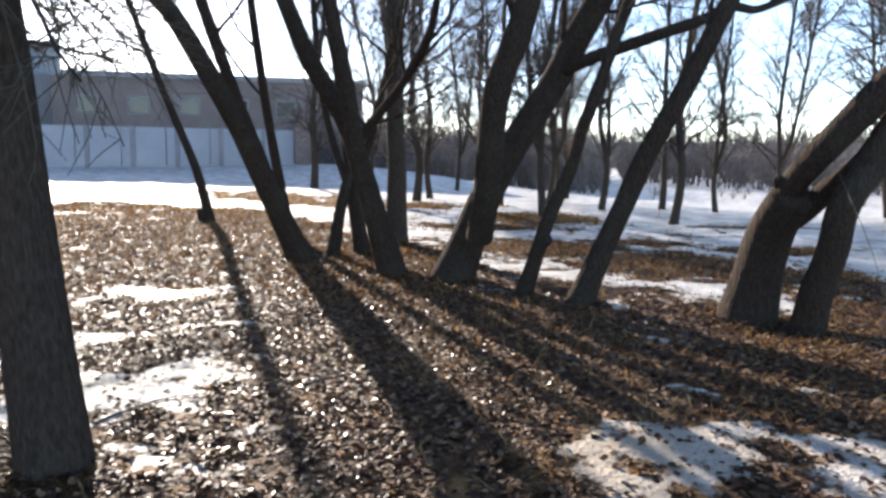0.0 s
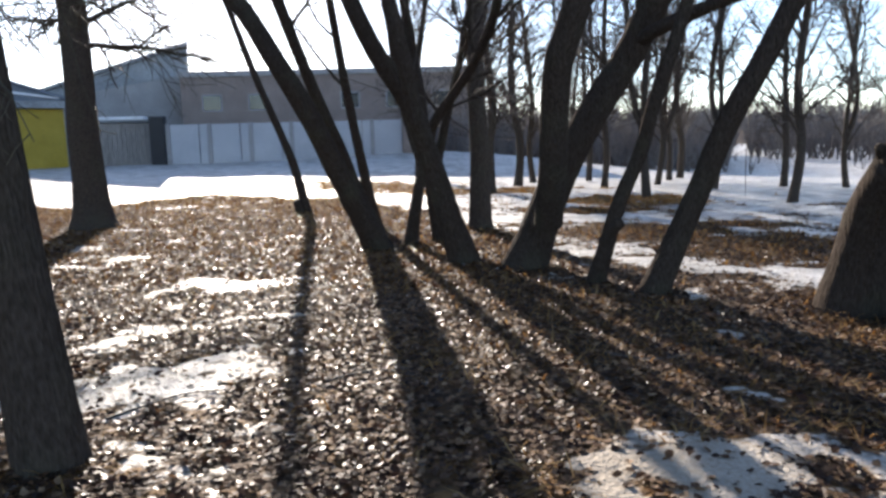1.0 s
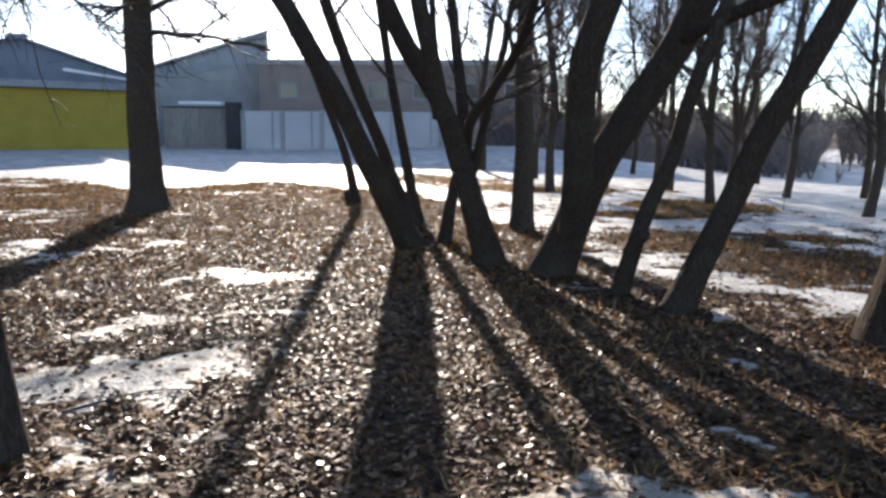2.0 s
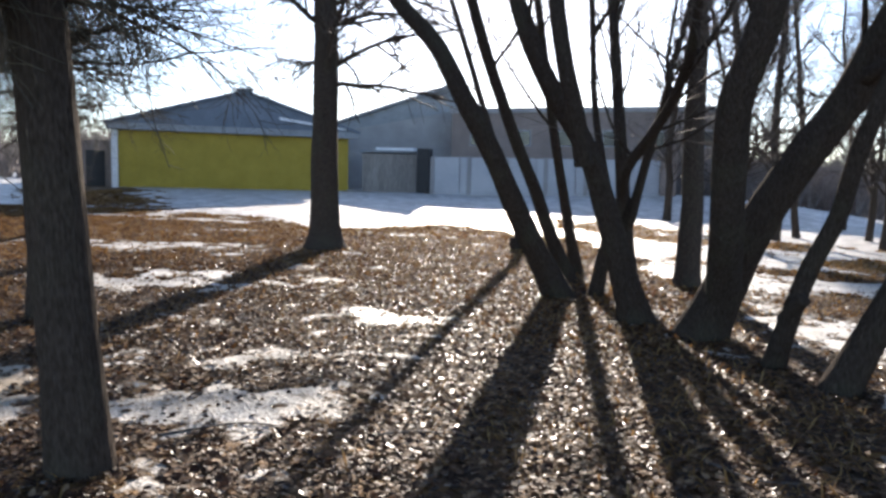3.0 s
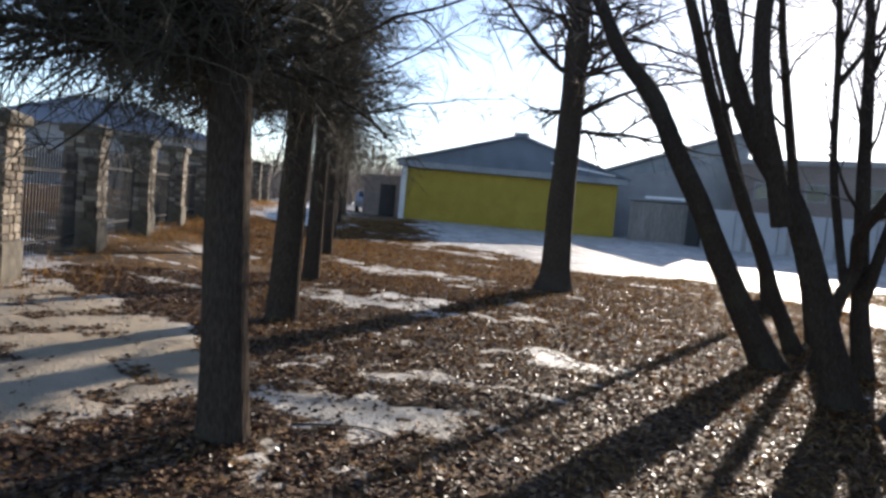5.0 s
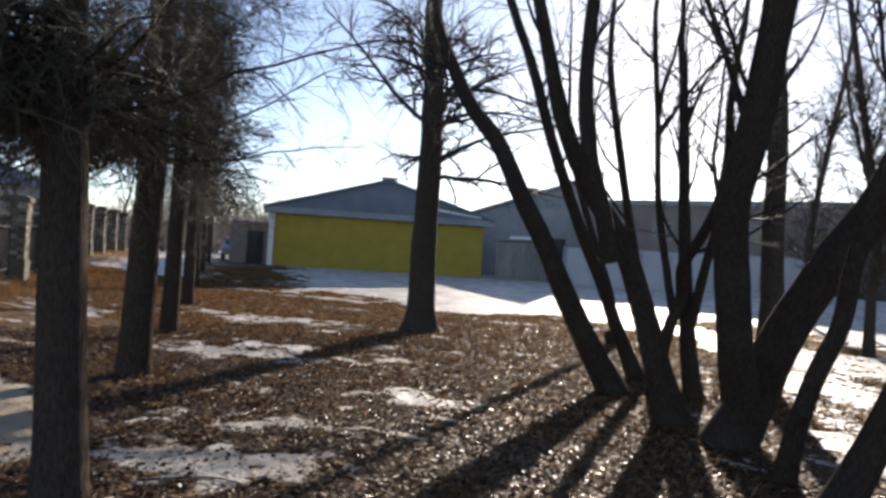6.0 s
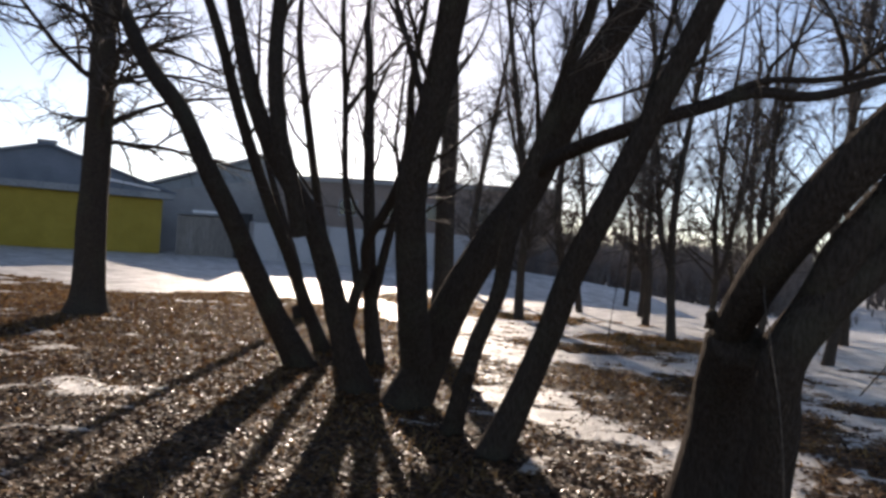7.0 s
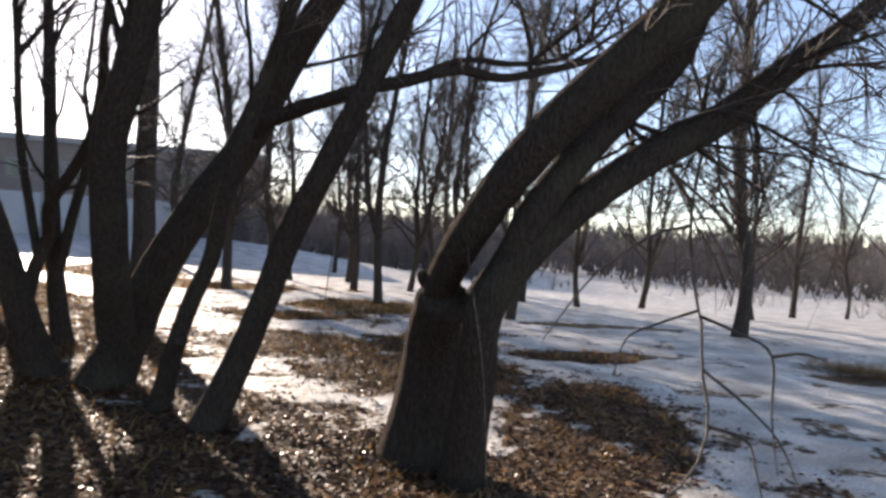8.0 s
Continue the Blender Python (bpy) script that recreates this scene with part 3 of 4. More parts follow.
STEM_J = [(3.5, 6.64, -0.13), (3.5, 6.5, 0.34), (3.53, 6.34, 0.77), (3.53, 6.21, 1.18), (3.76, 6.18, 1.57), (4.12, 6.25, 1.94), (4.61, 6.35, 2.3), (5.14, 6.5, 2.62), (5.65, 6.65, 3.01)]
tree("leaning_tree", "slender bare tree leaning over, knob at its foot, in fallen leaves", [
    ("trunk", STEM_T, 0.12, 0.06, 3.0, True), ("knob", [(-5.55, 15.95, 0.0), (-5.58, 15.9, 0.16), (-5.6, 15.88, 0.3)], 0.13, 0.08, 0, False)], 11, BARK, TWIG, 5, GROVE)
tree("leaning_tree", "two-stemmed bare tree leaning far over, dark rough bark", [
    ("trunk", STEM_C1, 0.19, 0.1, 4.0, True), ("stem", STEM_C2, 0.125, 0.075, 4.0, True)], 12, BARK, TWIG, 6, GROVE)
tree("leaning_tree", "slim bare tree behind the double stem, dark bark", [
    ("trunk", STEM_C3, 0.12, 0.06, 3.5, True)], 13, BARK, TWIG, 6, GROVE)
tree("leaning_tree", "forked bare tree leaning over, dark bark", [
    ("trunk", STEM_D1, 0.185, 0.08, 3.5, True), ("stem", STEM_D2, 0.105, 0.075, 3.5, False)], 14, BARK, TWIG, 6, GROVE)
tree("leaning_tree", "thin crooked two-stemmed bare tree among the leaning trunks", [
    ("trunk", STEM_K1, 0.105, 0.06, 2.2, True), ("stem", STEM_K3, 0.06, 0.04, 2.5, False)], 15, BARK, TWIG, 6, GROVE)
tree("leaning_tree", "slim forked bare tree behind thicker leaning trunks", [
    ("trunk", STEM_Q, 0.13, 0.07, 3.0, True), ("stem", STEM_Q2, 0.085, 0.05, 2.5, False)], 23, BARK, TWIG, 6, GROVE)
tree("upright_tree", "straight upright bare tree with dark bark", [
    ("trunk", STEM_E, 0.19, 0.14, 6.0, True)], 16, BARK_GREY, TWIG, 9, GROVE)
tree("leaning_tree", "thick forked bare tree leaning over icy snow, long side limb", [
    ("trunk", STEM_F2, 0.245, 0.14, 4.0, True), ("stem", STEM_F1, 0.17, 0.12, 3.5, False), ("limb", STEM_F3, 0.085, 0.045, 2.5, False), ("limb", STEM_F4, 0.04, 0.028, 1.5, False)], 17, BARK, TWIG, 8, GROVE, (8, 6), twig_r=1.3)
tree("leaning_tree", "thin crooked leaning tree with a broken stub", [
    ("trunk", STEM_G, 0.095, 0.055, 2.5, True), ("stub", [(1.0, 7.92, 0.45), (1.07, 7.84, 0.58), (1.15, 7.77, 0.68)], 0.07, 0.06, 0, False)], 18, BARK, TWIG, 4, GROVE)
tree("leaning_tree", "slim leaning tree standing at the edge of ice", [
    ("trunk", STEM_H, 0.13, 0.085, 3.5, True)], 19, BARK, TWIG, 7, GROVE, (8, 6), twig_r=1.3)
tree("leaning_tree", "massive forked tree leaning low over snow, black rough bark", [
    ("trunk", STEM_I0, 0.285, 0.205, 0, True), ("stem", STEM_I1, 0.11, 0.17, 3.0, False), ("knob", [(3.28, 6.78, 1.22), (3.16, 6.7, 1.36), (3.13, 6.67, 1.42)], 0.075, 0.04, 0, False), ("stem", STEM_I2, 0.105, 0.12, 2.5, False)], 20, BARK, TWIG, 11, GROVE, (9, 7), (1.2, 2.6), -0.1, 0.3, 0.5, twig_r=1.2)
tree("leaning_tree", "single tree leaning low beside the massive fork", [
    ("trunk", STEM_J, 0.155, 0.11, 3.5, True)], 21, BARK, TWIG, 13, GROVE, (9, 7), (1.0, 2.2), -0.06, 0.3, 0.62, twig_r=1.2)
tree("upright_tree", "tall straight tree with grey bark and drooping twigs", [
    ("trunk", [(-8.72, 12.95, 0.05), (-8.74, 12.95, 1.2), (-8.76, 12.96, 3.0), (-8.8, 13.0, 6.0)], 0.35, 0.24, 7.0, True)], 22, BARK_GREY, TWIG, 30, "", (11, 7), (2.6, 5.0), -0.13, 0.8, 0.44, twig_r=1.4, bough_r=1.5)


def larch(seed, n, kids, skirt=0):
    """A larch with bare trunk and dense, fine, level boughs."""
    rg = np.random.default_rng(seed)
    ob = thing("larch", "bare larch with straight dark trunk and dense fine twigs", "tree", "row of larches by the fence")
    P, q = curve_through([(0, 0, -0.15), (0.01, 0, 1.0), (0.02, 0.02, 4.0), (0, 0.03, 9.0), (0, 0, 14.0)], 60)
    R = 0.165 - 0.14 * q
    child("trunk", stem_mesh("trunk", P, R, BARK_DARK, 14, 0.05, seed, 0.22), ob)
    z = 2.5 + 10.5 * rg.random(n) ** 1.6
    a = rg.uniform(0, 2 * np.pi, n)
    slope = rg.normal(0.12, 0.2, n)
    length = (2.35 - 0.12 * z) * rg.uniform(0.4, 1.1, n)
    if skirt:      # low drooping boughs on the open side towards the fence
        k = np.arange(n) < skirt
        z = np.where(k, rg.uniform(2.45, 3.4, n), z)
        a = np.where(k, np.radians(rg.normal(232, 38, n)), a)
        slope = np.where(k, rg.normal(0.04, 0.12, n), slope)
        length = np.where(k, rg.uniform(1.2, 2.4, n), length)
    at = np.stack([0 * z, 0 * z, z], 1)
    way = np.stack([np.cos(a), np.sin(a), slope], 1)
    B, BR = wander(rg, at, way, length, 0.005 + 0.006 * length, 10, 0.12, -0.004, 0.3)
    C, CR = sprout(rg, B, BR, kids[0], 0.1, 1.0, 55, (0.35, 0.95), (0.35, 0.55), 0.18, -0.03, 4, 0.5)
    D, DR = sprout(rg, C, CR, kids[1], 0.1, 1.0, 45, (0.12, 0.42), (0.7, 0.95), 0.2, -0.05, 3, 0.6)
    for one, rad in zip(B, BR):
        v, f = tubes(one[None], rad[None], 5)
        child("bough", quads("bough", v, f, BARK_DARK), ob)
    v2, f2 = tubes(C, CR * 1.25, 3)
    v3, f3 = tubes(D, DR * 1.25, 3)
    child("crown", quads("crown", np.vstack([v2, v3]), np.vstack([f2, f3 + len(v2)]), LARCH_TWIG), ob)["kind"] = "stuff"
    return ob


first = larch(31, 200, (18, 6), 40)
first.matrix_basis = pose(-1.88, 3.23, 0, 2.0, -4.5, 0)
copy_thing(first, pose(-6.1, 5.4, 0, 0, 1.0, 20) @ Matrix.Diagonal((1.25, 1.25, 1.1, 1)))
light = larch(32, 90, (14, 5))
for i, (x, y) in enumerate([(-9.98, 7.62), (-15.6, 10.7), (-21.1, 13.6), (-27.0, 16.8), (-33.0, 20.2)]):
    m = pose(x, y, floor_z(x, y), 0, 0, 67 * (i + 1))
    if i == 0:
        light.matrix_basis = m
    else:
        copy_thing(light, m)


def park_tree(seed, height, r, fork):
    rg = np.random.default_rng(seed)
    s = rg.normal(0, 0.12, (4, 2))
    stems = [("trunk", [(0, 0, 0), (s[0, 0], s[0, 1], 1.5), (s[1, 0] * 1.5, s[1, 1] * 1.5, 3.5), (s[2, 0] * 3, s[2, 1] * 3, height * 0.6)], r, r * 0.5, height * 0.4, True)]
    if fork:
        stems.append(("stem", [(s[0, 0], s[0, 1], 1.6), (s[0, 0] + 0.35, s[0, 1], 2.8), (s[0, 0] + 0.8, s[0, 1] + 0.2, height * 0.55)], r * 0.7, r * 0.4, height * 0.3, False))
    return tree("park_tree", "slender bare park tree standing in snow", stems, seed, BARK_GREY, TWIG, 34 if not fork else 19, "bare trees on the snowy lawn", (10, 7), (1.5, 3.4), 0.4, 0.25, 0.14, twig_r=1.5)


protos = [park_tree(41, 14.0, 0.14, False), park_tree(42, 12.5, 0.12, True), park_tree(43, 15.0, 0.165, False), park_tree(44, 12.0, 0.11, True)]
SPOTS = [(3.4, 24.6, 3, 0.95), (4.6, 21.5, 1, 0.9), (13.2, 21.5, 3, 0.9), (-5.6, 29.3, 2, 1.0), (-1.15, 24.6, 2, 0.95), (-0.75, 26.5, 0, 0.9), (6.65, 22.3, 0, 0.85), (5.55, 17.5, 0, 0.95), (8.25, 22.1, 1, 0.85), (10.9, 24.2, 3, 1.0), (-1.72, 21.6, 2, 0.9), (1.66, 23.5, 0, 0.9), (2.53, 19.2, 1, 1.12), (10.29, 16.3, 2, 1.0), (-2.95, 26.6, 1, 1.0), (1.25, 27.1, 3, 1.1), (4.2, 28.0, 1, 1.0), (17.0, 26.0, 0, 0.9), (5.0, 31.0, 2, 0.9), (0.3, 32.0, 1, 1.0), (22.7, 31.6, 1, 0.8)]
used = set()
for i, (x, y, k, s) in enumerate(SPOTS):
    m = pose(x, y, floor_z(x, y), 0, 0, 77 * i) @ Matrix.Diagonal((s, s, s, 1))
    if k in used:
        copy_thing(protos[k], m)
    else:
        protos[k].matrix_basis = m
        used.add(k)


# ---- far woods and thickets ----
def brush(name, label, spots, tall, stems, mat, seed, r):
    """A thicket of many bare shoots, too many to count."""
    rg = np.random.default_rng(seed)
    x, y = spots
    z = height_at(x, y)
    n = len(x)
    at = np.repeat(np.stack([x, y, z - 0.1], 1), stems, 0)
    way = rg.normal(0, 0.22, (n * stems, 3)) + np.array([0, 0, 1.0])
    ln = np.repeat(rg.uniform(tall[0], tall[1], n), stems) * rg.uniform(0.6, 1.0, n * stems)
    P, R = wander(rg, at, way, ln, np.full(n * stems, r), 3, 0.12, 0.03, 0.3)
    C, CR = sprout(rg, P, R, 4, 0.25, 1.0, 38, (tall[0] * 0.25, tall[1] * 0.4), (0.5, 0.7), 0.2, 0.02, 3, 0.5, 0.2)
    v1, f1 = tubes(P, R, 3)
    v2, f2 = tubes(C, CR, 3)
    ob = new(name, quads(name, np.vstack([v1, v2]), np.vstack([f1, f2 + len(v1)]), mat))
    return tagged(ob, label, "thicket", kind="stuff")


def strip(rg, n, a0, a1, r0, r1):
    a, r = np.radians(rg.uniform(a0, a1, n)), rg.uniform(r0, r1, n)
    return r * np.sin(a), r * np.cos(a)


brush("far_woods", "far bare brown woodland on a low hill", strip(rng, 2400, -60, 75, 130, 330), (4, 9), 2, FAR_TWIG_HAZY, 51, 0.3)
brush("thicket", "bare brown thicket beyond the snowy lawn", strip(rng, 700, -13, 12, 46, 75), (2.5, 5), 5, FAR_TWIG_HAZY, 52, 0.045)
brush("far_trees", "bare brown trees at the end of the snowy road", strip(rng, 170, -68, -53, 66, 95), (4, 8), 4, FAR_TWIG_HAZY, 54, 0.07)
brush("reeds", "dry reeds and scrub along the frozen water", strip(rng, 80, 12, 60, 42, 62), (0.6, 1.9), 6, TWIG_PALE, 53, 0.016)
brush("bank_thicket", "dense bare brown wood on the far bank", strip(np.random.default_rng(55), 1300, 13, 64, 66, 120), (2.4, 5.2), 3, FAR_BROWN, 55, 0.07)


# ---- buildings ----
def frame_at(x, y, z, ux, uy):
    """Local frame of a facade: x along it, y away behind it, z up."""
    u = Vector((ux, uy, 0)).normalized()
    return Matrix(((u.x, -u.y, 0, x), (u.y, u.x, 0, y), (0, 0, 1, z), (0, 0, 0, 1)))


def yellow_house():
    ob = thing("yellow_building", "low yellow building with a dark blue-grey gable roof", "building")
    ob.matrix_basis = frame_at(-33.1, 24.2, 0.6, 8.0, 9.4)
    w, h, d = 12.3, 3.3, 9.0
    part("wall", box_bm((w, d, h + 0.5), (w / 2, d / 2 + 0.06, h / 2)), YELLOW, ob)
    for i in range(12):
        part("panel", box_bm((w / 12 - 0.004, 0.05, h - 0.25), (w / 12 * (i + 0.5), 0.0, h / 2 - 0.02), 0.002), YELLOW, ob)
    part("plinth", box_bm((w + 0.1, 0.16, 0.28), (w / 2, 0.02, 0.02), 0.01), WALL_GREY, ob)
    part("pilaster", box_bm((0.32, 0.3, h), (-0.12, 0.05, h / 2), 0.01), WHITE, ob, "white corner post")
    part("fascia", box_bm((w + 1.0, 0.08, 0.34), (w / 2, -0.45, h + 0.06), 0.01), ROOF_GREY, ob)
    part("soffit", box_bm((w + 0.9, 0.5, 0.04), (w / 2, -0.18, h - 0.1)), WALL_GREY, ob)
    e, top = h + 0.2, h + 2.15
    part("gable", prism([(-0.4, -0.3, e), (w + 0.4, -0.3, e), (w * 0.53, -0.3, top)], (0, 0.1, 0)), ROOF_BLUE, ob)
    for sx in (0, 1):
        x0 = -0.6 if sx == 0 else w + 0.6
        part("roof", prism([(x0, -0.5, e - 0.05), (w * 0.53, -0.5, top), (w * 0.53, -0.5, top + 0.14), (x0, -0.5, e + 0.09)], (0, d + 1, 0)), ROOF_BLUE, ob)
    part("ridge_cap", box_bm((0.9, d + 1, 0.16), (w * 0.53, d / 2, top + 0.16), 0.03), ROOF_GREY, ob)
    part("roof_snow", prism([(w * 0.68, -0.42, top - 1.25), (w * 0.98, -0.42, e + 0.22), (w * 0.98, -0.42, e + 0.14), (w * 0.68, -0.42, top - 1.4)], (0, 0.12, 0)), SNOW, ob, "strip of snow")
    part("annex", box_bm((2.4, 5, 2.7), (-1.6, 4.2, 1.3)), WALL_BROWN, ob)
    part("annex_door", box_bm((0.95, 0.06, 2.1), (-1.3, 1.68, 1.05), 0.01), DARK, ob)
    return ob


def hall():
    ob = thing("metal_hall", "large grey hall with a rising sheet-metal roof", "building")
    ob.matrix_basis = frame_at(-34.0, 38.0, 0.6, 9.0, 8.0)
    w, d = 12.0, 14.0
    part("wall", prism([(0, 0, 0), (w, 0, 0), (w, 0, 6.1), (w * 0.35, 0, 4.6), (0, 0, 3.4)], (0, d, 0)), WALL_GREY, ob)
    part("roof", prism([(-0.4, -0.4, 3.4), (w + 0.1, -0.4, 7.9), (w + 0.1, -0.4, 8.1), (-0.4, -0.4, 3.6)], (0, d + 0.8, 0)), ROOF_GREY, ob)
    part("gable", prism([(0.0, -0.05, 3.45), (w, -0.05, 6.0), (w, -0.05, 7.85)], (0, 0.1, 0)), ROOF_GREY, ob)
    part("end_gable", prism([(w, 0, 6.0), (w, 0, 7.9), (w, d, 7.9), (w, d, 6.0)], (0.12, 0, 0)), WALL_PALE, ob)
    for i in range(10):
        part("seam", prism([(w / 10 * i, -0.42, 3.62 + 0.45 * i), (w / 10 * i + 0.06, -0.42, 3.64 + 0.45 * i), (w / 10 * i + 0.06, -0.42, 3.7 + 0.45 * i), (w / 10 * i, -0.42, 3.68 + 0.45 * i)], (0, d + 0.8, 0)), ROOF_GREY, ob)
    return ob


def brick_block():
    ob = thing("brick_building", "long brown flat-roofed brick building", "building")
    ob.matrix_basis = frame_at(-24.5, 44.0, 0.6, 1.0, 0.22)
    w, d, h = 19.0, 10.0, 5.6
    part("wall", box_bm((w, d, h), (w / 2, d / 2, h / 2)), WALL_BROWN, ob)
    part("parapet", box_bm((w + 0.3, d + 0.3, 0.35), (w / 2, d / 2, h + 0.15), 0.02), WALL_GREY, ob)
    for i in range(6):
        wd = part("window", box_bm((1.3, 0.08, 1.1), (2 + i * 3.0, -0.02, 3.9), 0.01), WALL_GREY, ob)
        part("pane", box_bm((1.1, 0.04, 0.9), (2 + i * 3.0, -0.07, 3.9)), GLASS, wd)
    return ob


def grey_shed():
    ob = thing("shed", "small grey board shed with snow on its roof", "shed")
    ob.matrix_basis = frame_at(-24.6, 34.2, 0.6, 3.4, 1.4)
    w, d, h = 3.3, 4.0, 2.5
    part("wall", box_bm((w, d, h), (w / 2, d / 2 + 0.04, h / 2 - 0.1)), WOOD_GREY, ob)
    for i in range(14):
        part("board", box_bm((w / 14 - 0.02, 0.03, h - 0.1), (w / 14 * (i + 0.5), 0, h / 2 - 0.05), 0.004), WOOD_GREY, ob)
    part("roof", box_bm((w + 0.3, d + 0.4, 0.12), (w / 2, d / 2, h + 0.02), 0.01), ROOF_GREY, ob)
    part("roof_snow", box_bm((w * 0.7, d + 0.2, 0.16), (w * 0.6, d / 2 - 0.1, h + 0.16), 0.05), SNOW, ob, "snow cover")
    return ob


def yard_wall():
    ob = thing("yard_wall", "pale concrete yard wall of upright slabs", "wall")
    ob.matrix_basis = frame_at(-21.0, 35.2, 0.5, 12.5, 3.2)
    for i in range(6):
        part("slab", box_bm((2.1, 0.16, 2.5), (0.55 + 2.15 * i + 0.6, 0.0, 1.1), 0.015), WALL_PALE, ob)
        part("post", box_bm((0.24, 0.26, 2.6), (0.62 + 2.15 * i, -0.02, 1.1), 0.02), WALL_GREY, ob)
    part("gate_post", box_bm((0.75, 0.6, 3.0), (0.1, 0.0, 1.3), 0.02), DARK, ob, "dark brick gate post")
    part("end_post", box_bm((0.8, 0.6, 2.9), (13.4, 0.0, 1.3), 0.02), WALL_BROWN, ob, "brown brick post")
    return ob


def fence_house():
    ob = thing("house", "grey house with a broad hipped roof behind the fence", "house")
    ob.matrix_basis = frame_at(-52.5, 4.0, 0.2, 1.8, 10.3)
    w, d, h = 14.0, 9.0, 4.6
    part("wall", box_bm((w, d, h), (w / 2, d / 2, h / 2)), WALL_GREY, ob)
    bm = bmesh.new()
    e = 0.6
    a = [bm.verts.new(c) for c in ((-e, -e, h), (w + e, -e, h), (w + e, d + e, h), (-e, d + e, h))]
    r = [bm.verts.new(c) for c in ((w * 0.35, d / 2, h + 2.4), (w * 0.65, d / 2, h + 2.4))]
    for f in ((a[0], a[1], r[1], r[0]), (a[1], a[2], r[1]), (a[2], a[3], r[0], r[1]), (a[3], a[0], r[0]), (a[3], a[2], a[1], a[0])):
        bm.faces.new(f)
    part("roof", bm, ROOF_BLUE, ob)
    for i in range(3):
        wd = part("window", box_bm((1.3, 0.1, 1.4), (2.5 + 4 * i, -0.02, 1.6), 0.01), WHITE, ob)
        part("pane", box_bm((1.1, 0.06, 1.2), (2.5 + 4 * i, -0.06, 1.6)), GLASS, wd)
    return ob


yellow_house()
hall()
brick_block()
grey_shed()
yard_wall()
fence_house()


# ---- fence ----
FENCE = [(-9.2, 2.2), (-12.94, 4.01), (-16.6, 5.8), (-20.4, 7.65), (-24.1, 9.5), (-27.8, 11.4), (-31.5, 13.3), (-35.2, 15.2), (-38.9, 17.2), (-42.6, 19.2)]


def pillar():
    ob = thing("fence_pillar", "square rubble-stone fence pillar with a dark coping", "pillar", "fence pillars")
    rg = np.random.default_rng(61)
    s, h = 0.63, 2.35
    part("core", box_bm((s - 0.05, s - 0.05, h), (0, 0, h / 2 - 0.1)), MORTAR, ob)
    part("plinth", box_bm((s + 0.12, s + 0.12, 0.75), (0, 0, 0.25), 0.02), PLINTH, ob, "dark mossy stone base")
    for side in range(4):
        turn = Matrix.Rotation(side * math.pi / 2, 3, "Z")
        z = 0.63
        while z < h - 0.03:
            hh = min(rg.uniform(0.085, 0.14), h - z)
            cuts = [-s / 2, -s / 6 + rg.uniform(-0.05, 0.05), s / 6 + rg.uniform(-0.05, 0.05), s / 2]
            for x0, x1 in zip(cuts, cuts[1:]):
                c = turn @ Vector(((x0 + x1) / 2, -s / 2 + 0.012, z + hh / 2))
                part("stone", box_bm((x1 - x0 - 0.014, 0.05 + rg.uniform(0, 0.035), hh - 0.014), c, 0.012, turn), RUBBLE, ob)
            z += hh
    part("coping", box_bm((s + 0.18, s + 0.18, 0.16), (0, 0, h), 0.02), PLINTH, ob)
    part("coping_top", box_bm((s - 0.02, s - 0.02, 0.08), (0, 0, h + 0.08), 0.02), STONE_CAP, ob)
    return ob


def rail_panel(length):
    ob = thing("fence_panel", "black iron fence panel with upright bars", "fence", "iron fence panels")
    for z in (0.35, 1.55):
        part("rail", box_bm((length, 0.04, 0.05), (0, 0, z), 0.004), IRON, ob)
    n = int(length / 0.13)
    bar = bpy.data.meshes.new("bar")
    bm = box_bm((0.022, 0.022, 1.7), (0, 0, 1.0))
    box_bm((0.045, 0.012, 0.09), (0, 0, 1.88), 0, None, bm)
    bm.to_mesh(bar)
    bm.free()
    bar.materials.append(IRON)
    for i in range(n):
        child("bar", bar, ob, "", pose(-length / 2 + (i + 0.5) * length / n, 0, 0))
    return ob


model, panel = pillar(), rail_panel(3.25)
for i, (x, y) in enumerate(FENCE):
    turn = math.degrees(math.atan2(1.75, -3.6))
    m = pose(x, y, floor_z(x, y), 0, 0, turn)
    if i == 0:
        model.matrix_basis = m
    else:
        copy_thing(model, m)
        px, py = FENCE[i - 1]
        cx, cy = (x + px) / 2, (y + py) / 2
        k = pose(cx, cy, floor_z(cx, cy) + 0.05, 0, 0, math.degrees(math.atan2(y - py, x - px)))
        if i == 1:
            panel.matrix_basis = k
        else:
            copy_thing(panel, k)


